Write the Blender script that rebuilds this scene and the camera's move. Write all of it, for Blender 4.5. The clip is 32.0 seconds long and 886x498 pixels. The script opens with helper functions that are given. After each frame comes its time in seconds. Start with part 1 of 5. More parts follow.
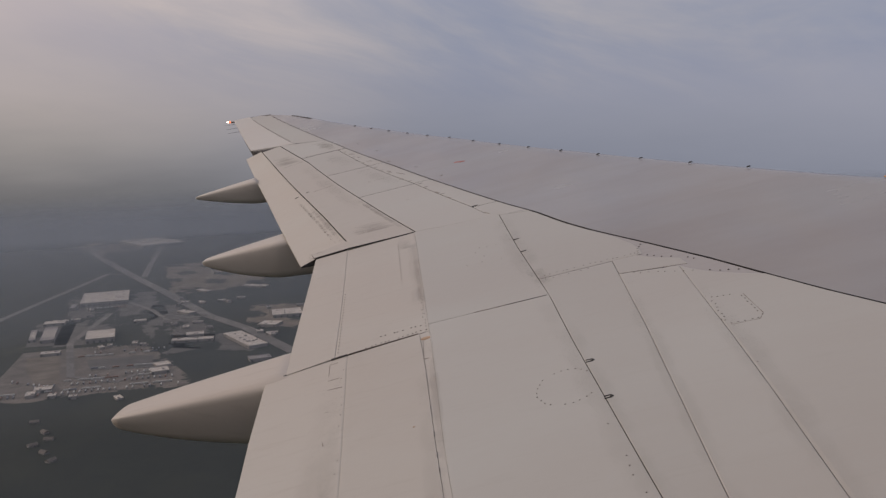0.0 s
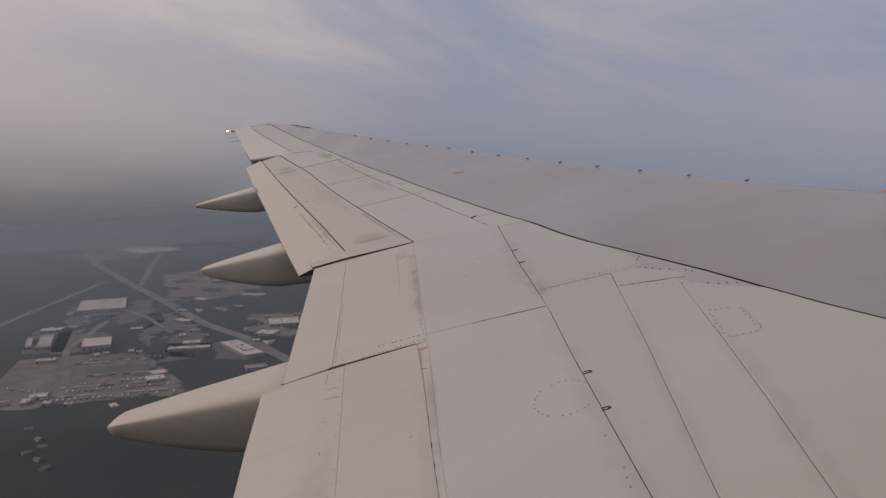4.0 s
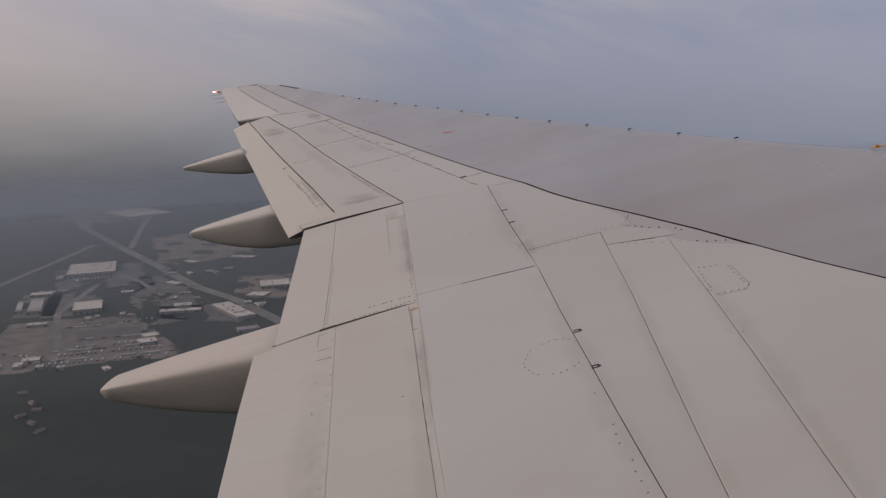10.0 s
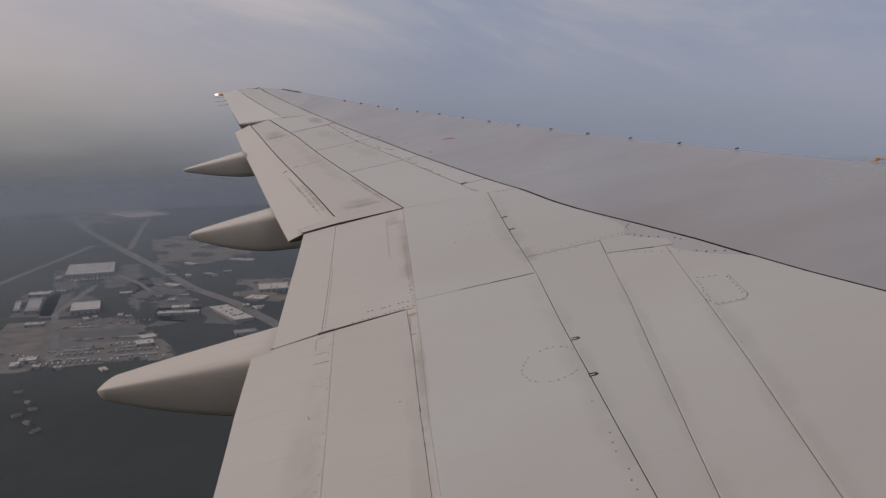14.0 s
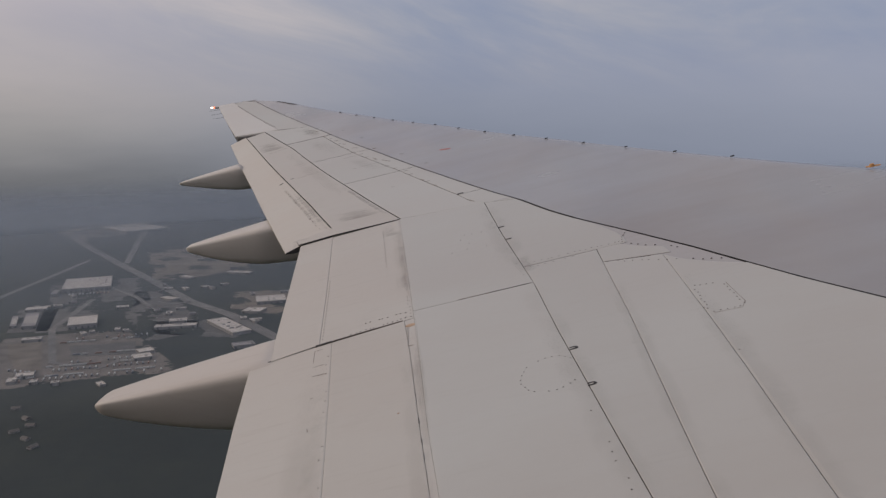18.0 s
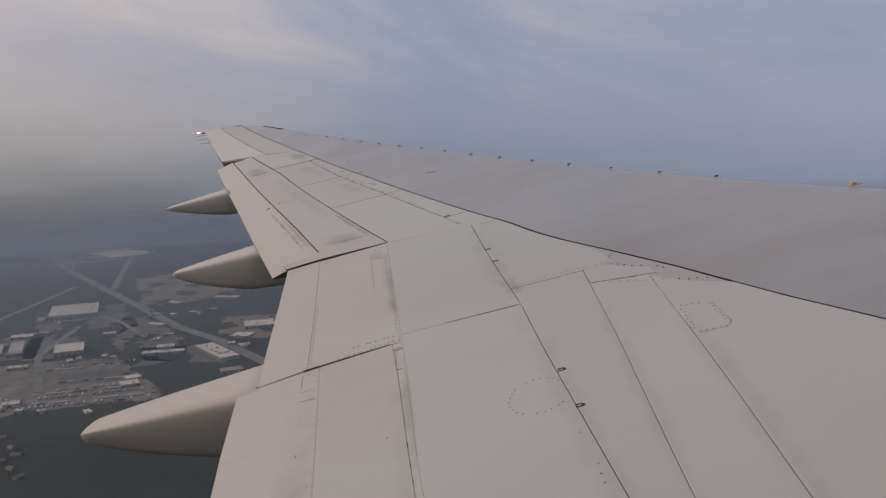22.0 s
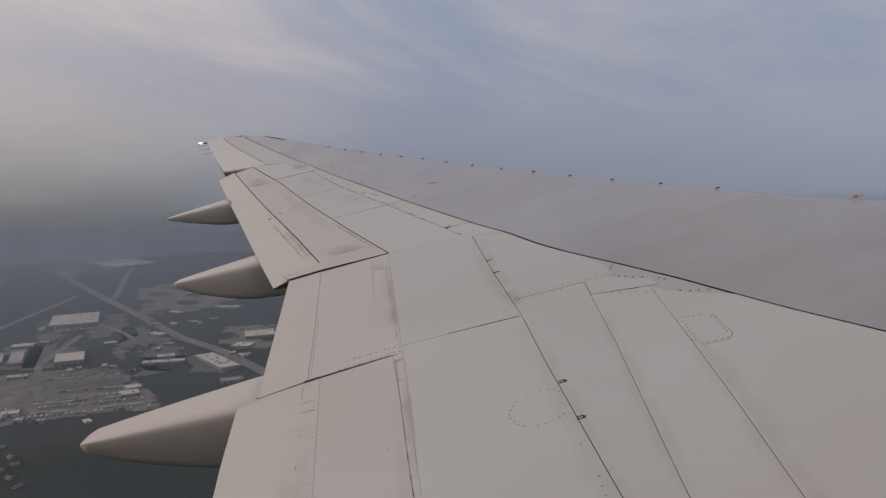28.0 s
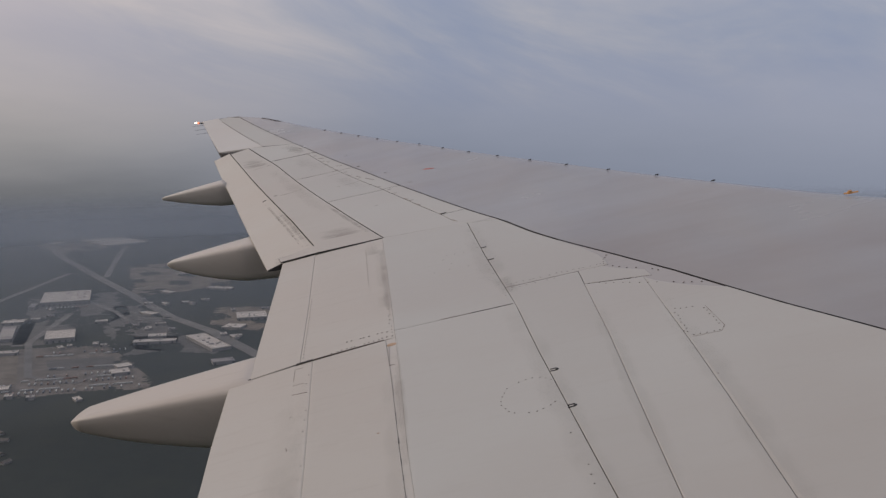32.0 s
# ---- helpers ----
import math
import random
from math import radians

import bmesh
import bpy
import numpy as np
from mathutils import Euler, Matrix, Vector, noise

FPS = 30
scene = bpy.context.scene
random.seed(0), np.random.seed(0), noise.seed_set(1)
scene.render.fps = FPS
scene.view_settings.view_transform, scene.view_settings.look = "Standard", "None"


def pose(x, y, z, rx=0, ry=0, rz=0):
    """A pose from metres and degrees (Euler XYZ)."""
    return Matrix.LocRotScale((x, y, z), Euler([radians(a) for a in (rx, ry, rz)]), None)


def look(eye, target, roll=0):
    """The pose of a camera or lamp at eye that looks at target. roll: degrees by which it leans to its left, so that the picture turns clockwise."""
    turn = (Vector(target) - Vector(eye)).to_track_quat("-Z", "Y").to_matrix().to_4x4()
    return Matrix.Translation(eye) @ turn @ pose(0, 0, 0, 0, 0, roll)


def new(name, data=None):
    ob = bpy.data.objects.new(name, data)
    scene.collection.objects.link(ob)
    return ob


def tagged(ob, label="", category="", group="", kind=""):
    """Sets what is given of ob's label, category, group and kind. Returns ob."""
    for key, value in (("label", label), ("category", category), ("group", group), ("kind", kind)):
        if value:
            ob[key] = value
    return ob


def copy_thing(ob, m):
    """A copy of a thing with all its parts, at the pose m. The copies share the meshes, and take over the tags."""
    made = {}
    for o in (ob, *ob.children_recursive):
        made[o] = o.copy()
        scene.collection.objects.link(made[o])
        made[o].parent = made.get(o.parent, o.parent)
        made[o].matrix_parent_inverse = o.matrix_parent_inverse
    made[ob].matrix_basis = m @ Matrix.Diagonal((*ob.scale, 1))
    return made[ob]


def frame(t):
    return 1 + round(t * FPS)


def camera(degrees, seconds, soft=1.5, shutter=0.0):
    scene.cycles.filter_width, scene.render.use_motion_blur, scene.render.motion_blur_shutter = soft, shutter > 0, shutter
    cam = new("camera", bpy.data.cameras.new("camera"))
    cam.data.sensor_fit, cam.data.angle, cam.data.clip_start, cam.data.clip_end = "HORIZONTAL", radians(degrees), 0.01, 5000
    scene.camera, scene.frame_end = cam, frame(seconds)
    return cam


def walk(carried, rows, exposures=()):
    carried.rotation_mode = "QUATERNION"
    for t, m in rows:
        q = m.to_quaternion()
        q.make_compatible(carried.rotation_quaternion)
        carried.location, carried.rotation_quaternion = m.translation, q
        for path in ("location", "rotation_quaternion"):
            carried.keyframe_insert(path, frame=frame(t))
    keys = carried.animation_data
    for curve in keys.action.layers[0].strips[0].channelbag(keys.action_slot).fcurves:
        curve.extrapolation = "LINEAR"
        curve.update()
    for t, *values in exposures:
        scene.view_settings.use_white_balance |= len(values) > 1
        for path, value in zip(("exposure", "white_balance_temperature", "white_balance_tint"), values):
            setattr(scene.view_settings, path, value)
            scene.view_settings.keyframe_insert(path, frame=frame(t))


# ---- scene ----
# ---- camera and path ----
LENS = 54.04
# seconds, eye x, y, z in metres, then yaw, pitch and roll in degrees
PATH = [
    (0.0, -0.008, 0.018, -0.011, 4.827, -7.138, -1.860),
    (0.5, -0.013, 0.021, -0.014, 5.079, -6.640, -1.812),
    (1.0, -0.017, 0.022, -0.015, 5.112, -6.233, -1.963),
    (1.5, -0.019, 0.019, 0.000, 5.100, -6.248, -2.159),
    (2.0, -0.015, 0.023, -0.010, 5.122, -6.226, -2.004),
    (2.5, -0.015, 0.018, -0.011, 5.064, -6.239, -1.752),
    (3.0, -0.020, 0.018, -0.010, 4.860, -6.352, -1.444),
    (3.5, -0.014, 0.014, -0.015, 4.737, -6.403, -1.289),
    (5.5, -0.014, 0.010, -0.017, 4.381, -6.512, -1.455),
    (6.0, 0.001, 0.018, -0.017, 4.322, -6.613, -1.745),
    (6.5, -0.009, 0.012, -0.017, 3.920, -6.772, -1.521),
    (7.0, -0.009, 0.002, -0.015, 3.675, -7.003, -1.682),
    (7.5, -0.010, 0.011, -0.021, 3.874, -8.483, -1.668),
    (8.0, -0.008, 0.003, -0.017, 4.058, -9.268, -1.782),
    (8.5, -0.010, 0.009, -0.010, 4.056, -9.401, -1.565),
    (9.0, -0.005, 0.010, -0.015, 4.118, -9.205, -1.639),
    (9.5, -0.008, 0.005, -0.021, 4.099, -9.041, -1.551),
    (10.0, -0.010, 0.014, -0.012, 4.100, -9.066, -1.724),
    (10.5, -0.010, 0.005, -0.020, 4.129, -8.930, -1.580),
    (11.0, -0.007, 0.011, -0.017, 4.169, -8.532, -1.649),
    (11.5, -0.014, 0.016, -0.017, 4.206, -7.642, -1.296),
    (12.0, -0.014, 0.011, -0.015, 4.255, -6.897, -1.094),
    (12.5, -0.014, 0.012, -0.011, 4.258, -6.932, -1.102),
    (13.0, 0.003, 0.011, -0.015, 4.348, -7.346, -1.143),
    (13.5, -0.005, 0.011, -0.017, 4.144, -7.907, -0.839),
    (14.0, -0.012, 0.007, -0.015, 4.036, -8.655, -0.786),
    (14.5, -0.011, 0.009, -0.018, 3.944, -9.234, -0.874),
    (16.5, -0.011, 0.014, -0.020, 4.057, -9.049, -0.884),
    (17.0, -0.007, 0.012, -0.012, 4.341, -8.687, -1.276),
    (17.5, -0.000, 0.013, -0.011, 4.284, -8.259, -1.200),
    (18.0, -0.011, 0.007, -0.012, 3.833, -7.982, -1.401),
    (18.5, -0.013, 0.008, 0.006, 3.709, -6.430, -1.702),
    (19.0, 0.004, 0.014, -0.002, 3.858, -4.021, -2.010),
    (19.5, 0.001, 0.013, -0.003, 3.678, -3.897, -2.027),
    (20.0, -0.001, 0.007, -0.014, 3.457, -5.096, -1.920),
    (20.5, -0.006, 0.004, -0.007, 3.306, -6.076, -1.990),
    (21.0, 0.000, 0.005, -0.004, 3.199, -6.470, -1.946),
    (21.5, 0.003, 0.004, -0.005, 3.065, -6.526, -1.883),
    (22.0, 0.001, -0.003, -0.003, 3.014, -6.553, -2.001),
    (22.5, -0.001, 0.006, -0.007, 3.069, -6.440, -2.009),
    (23.0, 0.005, 0.005, -0.011, 3.219, -6.022, -1.912),
    (23.5, 0.005, 0.017, -0.010, 3.456, -5.728, -1.909),
    (24.0, -0.002, 0.004, -0.015, 3.545, -5.537, -1.820),
    (24.5, -0.003, 0.006, -0.003, 3.487, -5.534, -1.963),
    (25.0, 0.000, 0.008, -0.015, 3.430, -5.431, -1.887),
    (25.5, -0.013, 0.003, -0.007, 3.203, -5.587, -1.972),
    (27.5, -0.008, 0.004, 0.003, 2.914, -5.908, -1.563),
    (28.0, 0.000, -0.000, -0.000, 3.059, -5.852, -1.805),
    (28.5, -0.002, 0.007, 0.001, 3.013, -6.168, -1.728),
    (29.0, 0.001, 0.004, -0.007, 3.066, -6.480, -1.496),
    (29.5, -0.004, 0.001, -0.007, 3.193, -6.769, -1.311),
    (30.0, -0.009, -0.001, 0.008, 3.465, -7.010, -1.237),
    (30.5, -0.006, 0.003, 0.003, 3.472, -6.919, -0.864),
    (31.0, -0.012, -0.003, 0.007, 3.088, -6.856, -0.538),
    (31.5, -0.019, -0.003, 0.006, 2.763, -6.869, -0.621),
    (32.0, -0.010, -0.006, 0.000, 2.652, -6.773, -0.419),
]


def rows(path):
    out = []
    for t, x, y, z, yaw, pitch, roll in path:
        a, b = radians(yaw), radians(pitch)
        way = Vector((-math.sin(a) * math.cos(b), math.cos(a) * math.cos(b), math.sin(b)))
        eye = Vector((x, y, z))
        out.append((t, look(eye, eye + way, roll)))
    return out


cam = camera(LENS, 32.0, soft=1.35)
TINT = [(0.0, -0.06, 6900, 14), (9.0, -0.06, 6750, 14), (14.0, -0.04, 6640, 12), (19.0, 0.0, 6560, 11), (32.0, 0.0, 6560, 11)]
walk(cam, rows(PATH), TINT)
# ---- sky, sun ----
SUN_AZ, SUN_EL = radians(-92), radians(24)      # from the outboard axis towards the tail
GROUND_Z = -450.0


def node(tree, kind, **values):
    n = tree.nodes.new(kind)
    for key, value in values.items():
        if key in n.inputs:
            n.inputs[key].default_value = value
    return n


def ramp(tree, fac, stops, interp="LINEAR"):
    n = tree.nodes.new("ShaderNodeValToRGB")
    cr = n.color_ramp
    cr.interpolation = interp
    while len(cr.elements) < len(stops):
        cr.elements.new(0.5)
    for e, (p, c) in zip(cr.elements, stops):
        e.position, e.color = p, (*c, 1) if len(c) == 3 else c
    tree.links.new(fac, n.inputs[0])
    return n.outputs[0]


def grey(v):
    return (v, v, v)


def maths(tree, op, a, b=None, clamp=False):
    n = tree.nodes.new("ShaderNodeMath")
    n.operation, n.use_clamp = op, clamp
    for i, v in enumerate((a, b)):
        if v is None:
            continue
        if isinstance(v, (int, float)):
            n.inputs[i].default_value = v
        else:
            tree.links.new(v, n.inputs[i])
    return n.outputs[0]


def mixed(tree, fac, a, b, blend="MIX"):
    n = tree.nodes.new("ShaderNodeMix")
    n.data_type, n.blend_type = "RGBA", blend
    for s, v in ((n.inputs[0], fac), (n.inputs[6], a), (n.inputs[7], b)):
        if isinstance(v, (int, float)):
            s.default_value = v
        elif isinstance(v, tuple):
            s.default_value = (*v, 1)
        else:
            tree.links.new(v, s)
    return n.outputs[2]


def noise_tex(tree, vec, scale, detail=4.0, rough=0.55, distort=0.0):
    n = node(tree, "ShaderNodeTexNoise", Scale=scale, Detail=detail, Roughness=rough, Distortion=distort)
    tree.links.new(vec, n.inputs["Vector"])
    return n.outputs["Fac"]


def mapped(tree, vec, scale=(1, 1, 1), turn=(0, 0, 0)):
    n = tree.nodes.new("ShaderNodeMapping")
    n.inputs["Scale"].default_value = scale
    n.inputs["Rotation"].default_value = turn
    tree.links.new(vec, n.inputs["Vector"])
    return n.outputs[0]


def build_world():
    world = bpy.data.worlds.new("sky")
    world.use_nodes = True
    t = world.node_tree
    t.nodes.clear()
    way = t.nodes.new("ShaderNodeTexCoord").outputs["Generated"]
    xyz = t.nodes.new("ShaderNodeSeparateXYZ")
    t.links.new(way, xyz.inputs[0])
    x, z = xyz.outputs[0], xyz.outputs[2]
    # clear air above the cloud
    clear = t.nodes.new("ShaderNodeTexSky")
    clear.sky_type, clear.sun_disc = "NISHITA", False
    clear.sun_elevation, clear.sun_rotation = SUN_EL, SUN_AZ
    clear.air_density, clear.dust_density = 1.2, 3.0
    sky = t.nodes.new("ShaderNodeVectorMath")
    sky.operation = "SCALE"
    sky.inputs["Scale"].default_value = 0.10
    t.links.new(clear.outputs[0], sky.inputs[0])
    # thick haze round the horizon, thinning upwards; a soft waver in its height
    waver = noise_tex(t, mapped(t, way, (2.0, 2.0, 9.0)), 1.6, 4.0, 0.6)
    tilt = maths(t, "MULTIPLY", maths(t, "ADD", x, 0.60, True), 0.11)     # the haze lies lower towards the nose
    height = maths(t, "ADD", maths(t, "ADD", z, maths(t, "ADD", tilt, 0.019)), maths(t, "MULTIPLY", maths(t, "SUBTRACT", waver, 0.5), 0.05))
    h01 = maths(t, "ADD", maths(t, "MULTIPLY", height, 2.0), 0.3, True)   # 0.3 is the horizon
    cool = ramp(t, h01, [(0.0, (0.055, 0.065, 0.075)), (0.20, (0.085, 0.100, 0.125)), (0.285, (0.150, 0.172, 0.210)), (0.34, (0.188, 0.212, 0.265)),
                         (0.43, (0.218, 0.247, 0.315)), (0.56, (0.278, 0.305, 0.382)), (0.70, (0.335, 0.360, 0.445)), (1.0, (0.60, 0.61, 0.67))])
    warm = ramp(t, h01, [(0.0, (0.060, 0.066, 0.070)), (0.20, (0.104, 0.111, 0.121)), (0.293, (0.182, 0.184, 0.192)), (0.337, (0.248, 0.245, 0.248)),
                         (0.393, (0.330, 0.317, 0.312)), (0.497, (0.472, 0.428, 0.408)), (0.637, (0.635, 0.548, 0.510)), (1.0, (0.86, 0.73, 0.66))])
    side = ramp(t, maths(t, "MULTIPLY", maths(t, "ADD", x, 0.03), -1.75, True), [(0.0, grey(0.0)), (1.0, grey(1.0))], "EASE")
    haze = mixed(t, side, cool, warm)
    # torn high cloud drawn out in slanting streaks, with blue between
    far = maths(t, "ADD", maths(t, "ABSOLUTE", xyz.outputs[1]), 0.15)
    three = t.nodes.new("ShaderNodeCombineXYZ")
    t.links.new(maths(t, "DIVIDE", x, far), three.inputs[0])
    t.links.new(maths(t, "DIVIDE", z, far), three.inputs[1])
    slant = mapped(t, three.outputs[0], (1, 1, 1), (0.0, 0.0, radians(24)))
    streaks = noise_tex(t, mapped(t, slant, (2.6, 8.5, 1.0)), 1.0, 8.0, 0.58, 0.9)
    fans = noise_tex(t, mapped(t, slant, (1.6, 2.6, 1.0)), 1.3, 5.0, 0.5, 0.5)
    wisps = maths(t, "ADD", maths(t, "MULTIPLY", streaks, 0.55), maths(t, "MULTIPLY", fans, 0.45))
    open_sky = ramp(t, wisps, [(0.39, (0.210, 0.262, 0.410)), (0.47, (0.275, 0.312, 0.425)), (0.54, (0.375, 0.384, 0.448)), (0.63, (0.540, 0.500, 0.510))])
    open_sky = mixed(t, 0.12, open_sky, sky.outputs[0])
    high = ramp(t, z, [(-0.01, grey(0.0)), (0.13, grey(1.0))], "EASE")
    colour = mixed(t, maths(t, "MULTIPLY", high, maths(t, "SUBTRACT", 0.80, maths(t, "MULTIPLY", side, 0.45))), haze, open_sky)
    # brighter dome overhead
    dome = ramp(t, z, [(0.15, grey(1.0)), (0.8, grey(1.2))])
    colour = mixed(t, 1.0, colour, dome, "MULTIPLY")
    bg = t.nodes.new("ShaderNodeBackground")
    t.links.new(colour, bg.inputs["Color"])
    bg.inputs["Strength"].default_value = 1.0
    out = t.nodes.new("ShaderNodeOutputWorld")
    t.links.new(bg.outputs[0], out.inputs[0])
    scene.world = world


build_world()
sun_data = bpy.data.lights.new("sun", "SUN")
sun_data.energy, sun_data.angle, sun_data.color = 1.0, radians(18), (1.0, 0.865, 0.75)
sun = new("sun", sun_data)
sun.matrix_world = look((math.sin(SUN_AZ) * math.cos(SUN_EL) * 60, math.cos(SUN_AZ) * math.cos(SUN_EL) * 60, math.sin(SUN_EL) * 60), (0, 0, 0))

# ---- materials ----
def material(name):
    m = bpy.data.materials.new(name)
    m.use_nodes = True
    t = m.node_tree
    t.nodes.clear()
    bsdf = t.nodes.new("ShaderNodeBsdfPrincipled")
    out = t.nodes.new("ShaderNodeOutputMaterial")
    t.links.new(bsdf.outputs[0], out.inputs[0])
    place = t.nodes.new("ShaderNodeTexCoord").outputs["Object"]
    return m, t, bsdf, place


def bump(t, bsdf, height, strength, distance):
    n = node(t, "ShaderNodeBump", Strength=strength, Distance=distance)
    t.links.new(height, n.inputs["Height"])
    t.links.new(n.outputs[0], bsdf.inputs["Normal"])


def paint_material(name, base, dirt, rough, dirt_amount, stain=0.35, relief=0.2, vary=0.055):
    """Weathered aircraft paint: faint mottling (a wide vary paints soft reflections), streaks along the airflow,
    blotches of grime.
    """
    m, t, bsdf, place = material(name)
    mottle = noise_tex(t, mapped(t, place, (0.35, 0.8, 0.8)), 0.9, 5.0, 0.55)
    streak = noise_tex(t, mapped(t, place, (0.7, 9.0, 3.0)), 2.2, 5.0, 0.65)
    blotch = noise_tex(t, place, 0.55, 6.0, 0.7, 0.4)
    fine = noise_tex(t, place, 25.0, 2.0, 0.5)
    tint = t.nodes.new("ShaderNodeObjectInfo").outputs["Random"]
    lighter = tuple(c * (1 + vary * k) for c, k in zip(base, (0.6, 1.0, 1.25)))
    darker = tuple(c * (1 - vary * k) for c, k in zip(base, (0.7, 1.1, 1.3)))
    colour = mixed(t, ramp(t, mottle, [(0.35, grey(0)), (0.68, grey(1))]), darker, lighter)
    colour = mixed(t, maths(t, "MULTIPLY", ramp(t, streak, [(0.55, grey(0)), (0.78, grey(1))]), dirt_amount), colour, dirt)
    colour = mixed(t, maths(t, "MULTIPLY", ramp(t, blotch, [(0.60, grey(0)), (0.80, grey(1))]), dirt_amount * stain), colour, dirt)
    colour = mixed(t, 1.0, colour, ramp(t, tint, [(0.0, grey(0.965)), (1.0, grey(1.03))]), "MULTIPLY")
    t.links.new(colour, bsdf.inputs["Base Color"])
    t.links.new(ramp(t, maths(t, "ADD", maths(t, "MULTIPLY", mottle, 0.8), maths(t, "MULTIPLY", fine, 0.2 if relief else 0.0)), [(0.3, grey(rough - 0.06)), (0.7, grey(rough + 0.1))]), bsdf.inputs["Roughness"])
    if relief:
        bump(t, bsdf, noise_tex(t, place, 1.1, 2.0, 0.45), relief, 0.010)
    else:
        bump(t, bsdf, noise_tex(t, mapped(t, place, (0.55, 0.22, 1.0), (0, 0, 0.35)), 1.0, 2.0, 0.4), 0.7, 0.25)
    return m


def plain(name, base, rough=0.5, metal=0.0, vary=0.12, scale=6.0):
    m, t, bsdf, place = material(name)
    n = noise_tex(t, place, scale, 5.0, 0.6)
    c = mixed(t, ramp(t, n, [(0.3, grey(0)), (0.7, grey(1))]), tuple(v * (1 - vary) for v in base), tuple(v * (1 + vary) for v in base))
    t.links.new(c, bsdf.inputs["Base Color"])
    bsdf.inputs["Roughness"].default_value, bsdf.inputs["Metallic"].default_value = rough, metal
    bump(t, bsdf, n, 0.15, 0.01)
    return m


SKIN = paint_material("light_grey_wing_paint", (0.428, 0.418, 0.384), (0.30, 0.265, 0.225), 0.42, 0.12, 1.3)
FLAP = paint_material("grimy_flap_paint", (0.450, 0.424, 0.380), (0.25, 0.21, 0.175), 0.45, 0.20, 0.7)
POD = paint_material("fairing_paint", (0.485, 0.445, 0.395), (0.25, 0.21, 0.17), 0.40, 0.30)
# vary is widened here to paint the sky's soft reflected bands into the colour
SLAT = paint_material("grey_leading_edge_paint", (0.280, 0.268, 0.260), (0.25, 0.235, 0.23), 0.24, 0.0, relief=0.0, vary=0.10)
AILERON = paint_material("pale_aileron_paint", (0.500, 0.478, 0.440), (0.30, 0.265, 0.225), 0.42, 0.12, 0.8)
PRIMER = paint_material("grey_sealant_patch", (0.372, 0.360, 0.352), (0.27, 0.25, 0.23), 0.55, 0.5)
DARK = plain("dark_gap_sealant", (0.045, 0.042, 0.04), 0.8)
RIVET = plain("dull_rivet_metal", (0.155, 0.14, 0.125), 0.6, 0.2)
BLACK = plain("black_fittings_and_slot_shadow", (0.02, 0.02, 0.02), 0.7)
STEEL = plain("bare_metal", (0.45, 0.44, 0.43), 0.35, 0.9)
RUST = plain("red_marking_paint", (0.36, 0.10, 0.08), 0.6, 0.0, 0.25, 20.0)
ORANGE = plain("orange_marking_paint", (0.50, 0.24, 0.07), 0.6, 0.0, 0.3, 20.0)
PEEL = plain("tan_peeled_paint", (0.42, 0.29, 0.19), 0.7, 0.0, 0.3, 15.0)
FLAP_STREAK = plain("thin_brown_streak", (0.31, 0.28, 0.245), 0.6, 0.0, 0.3, 9.0)
GRIME = plain("dark_oily_grime", (0.20, 0.17, 0.145), 0.6, 0.0, 0.3, 9.0)


def lamp_material(name, colour, strength):
    m, t, bsdf, place = material(name)
    bsdf.inputs["Base Color"].default_value = (*colour, 1)
    bsdf.inputs["Emission Color"].default_value = (*colour, 1)
    bsdf.inputs["Emission Strength"].default_value = strength
    bsdf.inputs["Roughness"].default_value = 0.15
    return m


RED_LAMP = lamp_material("red_position_light", (1.0, 0.25, 0.12), 1.2)
WHITE_LAMP = lamp_material("white_strobe_light", (1.0, 0.85, 0.72), 5.0)


def smudge_material(strength, low, even=False):
    """Grime that thins out to bare paint round its ragged edge."""
    m, t, bsdf, place = material("smeared_grime")
    t.links.new(mixed(t, noise_tex(t, place, 5.0), (0.16, 0.135, 0.115), (0.26, 0.22, 0.19)), bsdf.inputs["Base Color"])
    bsdf.inputs["Roughness"].default_value = 0.6
    uv = t.nodes.new("ShaderNodeUVMap").outputs[0]
    xyz = t.nodes.new("ShaderNodeSeparateXYZ")
    t.links.new(uv, xyz.inputs[0])
    edge = maths(t, "MULTIPLY", *[maths(t, "MULTIPLY", maths(t, "MULTIPLY", s, maths(t, "SUBTRACT", 1.0, s)), 4.0) for s in xyz.outputs[:2]])
    patchy = ramp(t, noise_tex(t, mapped(t, place, (1.6, 1.0, 1.0) if even else (0.8, 3.2, 1.0)), 1.7 if even else 2.6, 7.0, 0.68), [(0.32, grey(0)), (0.70, grey(1))])
    speck = ramp(t, noise_tex(t, mapped(t, place, (3.0, 3.0, 3.0) if even else (3.0, 6.0, 3.0)), 6.0, 6.0, 0.7), [(0.35, grey(low)), (0.70, grey(1.0))])
    body = ramp(t, maths(t, "ADD", maths(t, "MULTIPLY", edge, 0.55), maths(t, "MULTIPLY", patchy, 0.55)), [(0.38, grey(0)), (0.95, grey(1))], "EASE")
    fade = maths(t, "MULTIPLY", edge, 3.0, True)
    cover = maths(t, "MULTIPLY", maths(t, "MULTIPLY", maths(t, "MULTIPLY", body, speck), fade), strength, True)
    t.links.new(cover, bsdf.inputs["Alpha"])
    return m


SMUDGE = smudge_material(0.42, 0.25)
FILM = smudge_material(0.085, 0.7, True)
DARK_FILM = smudge_material(0.20, 0.6, True)


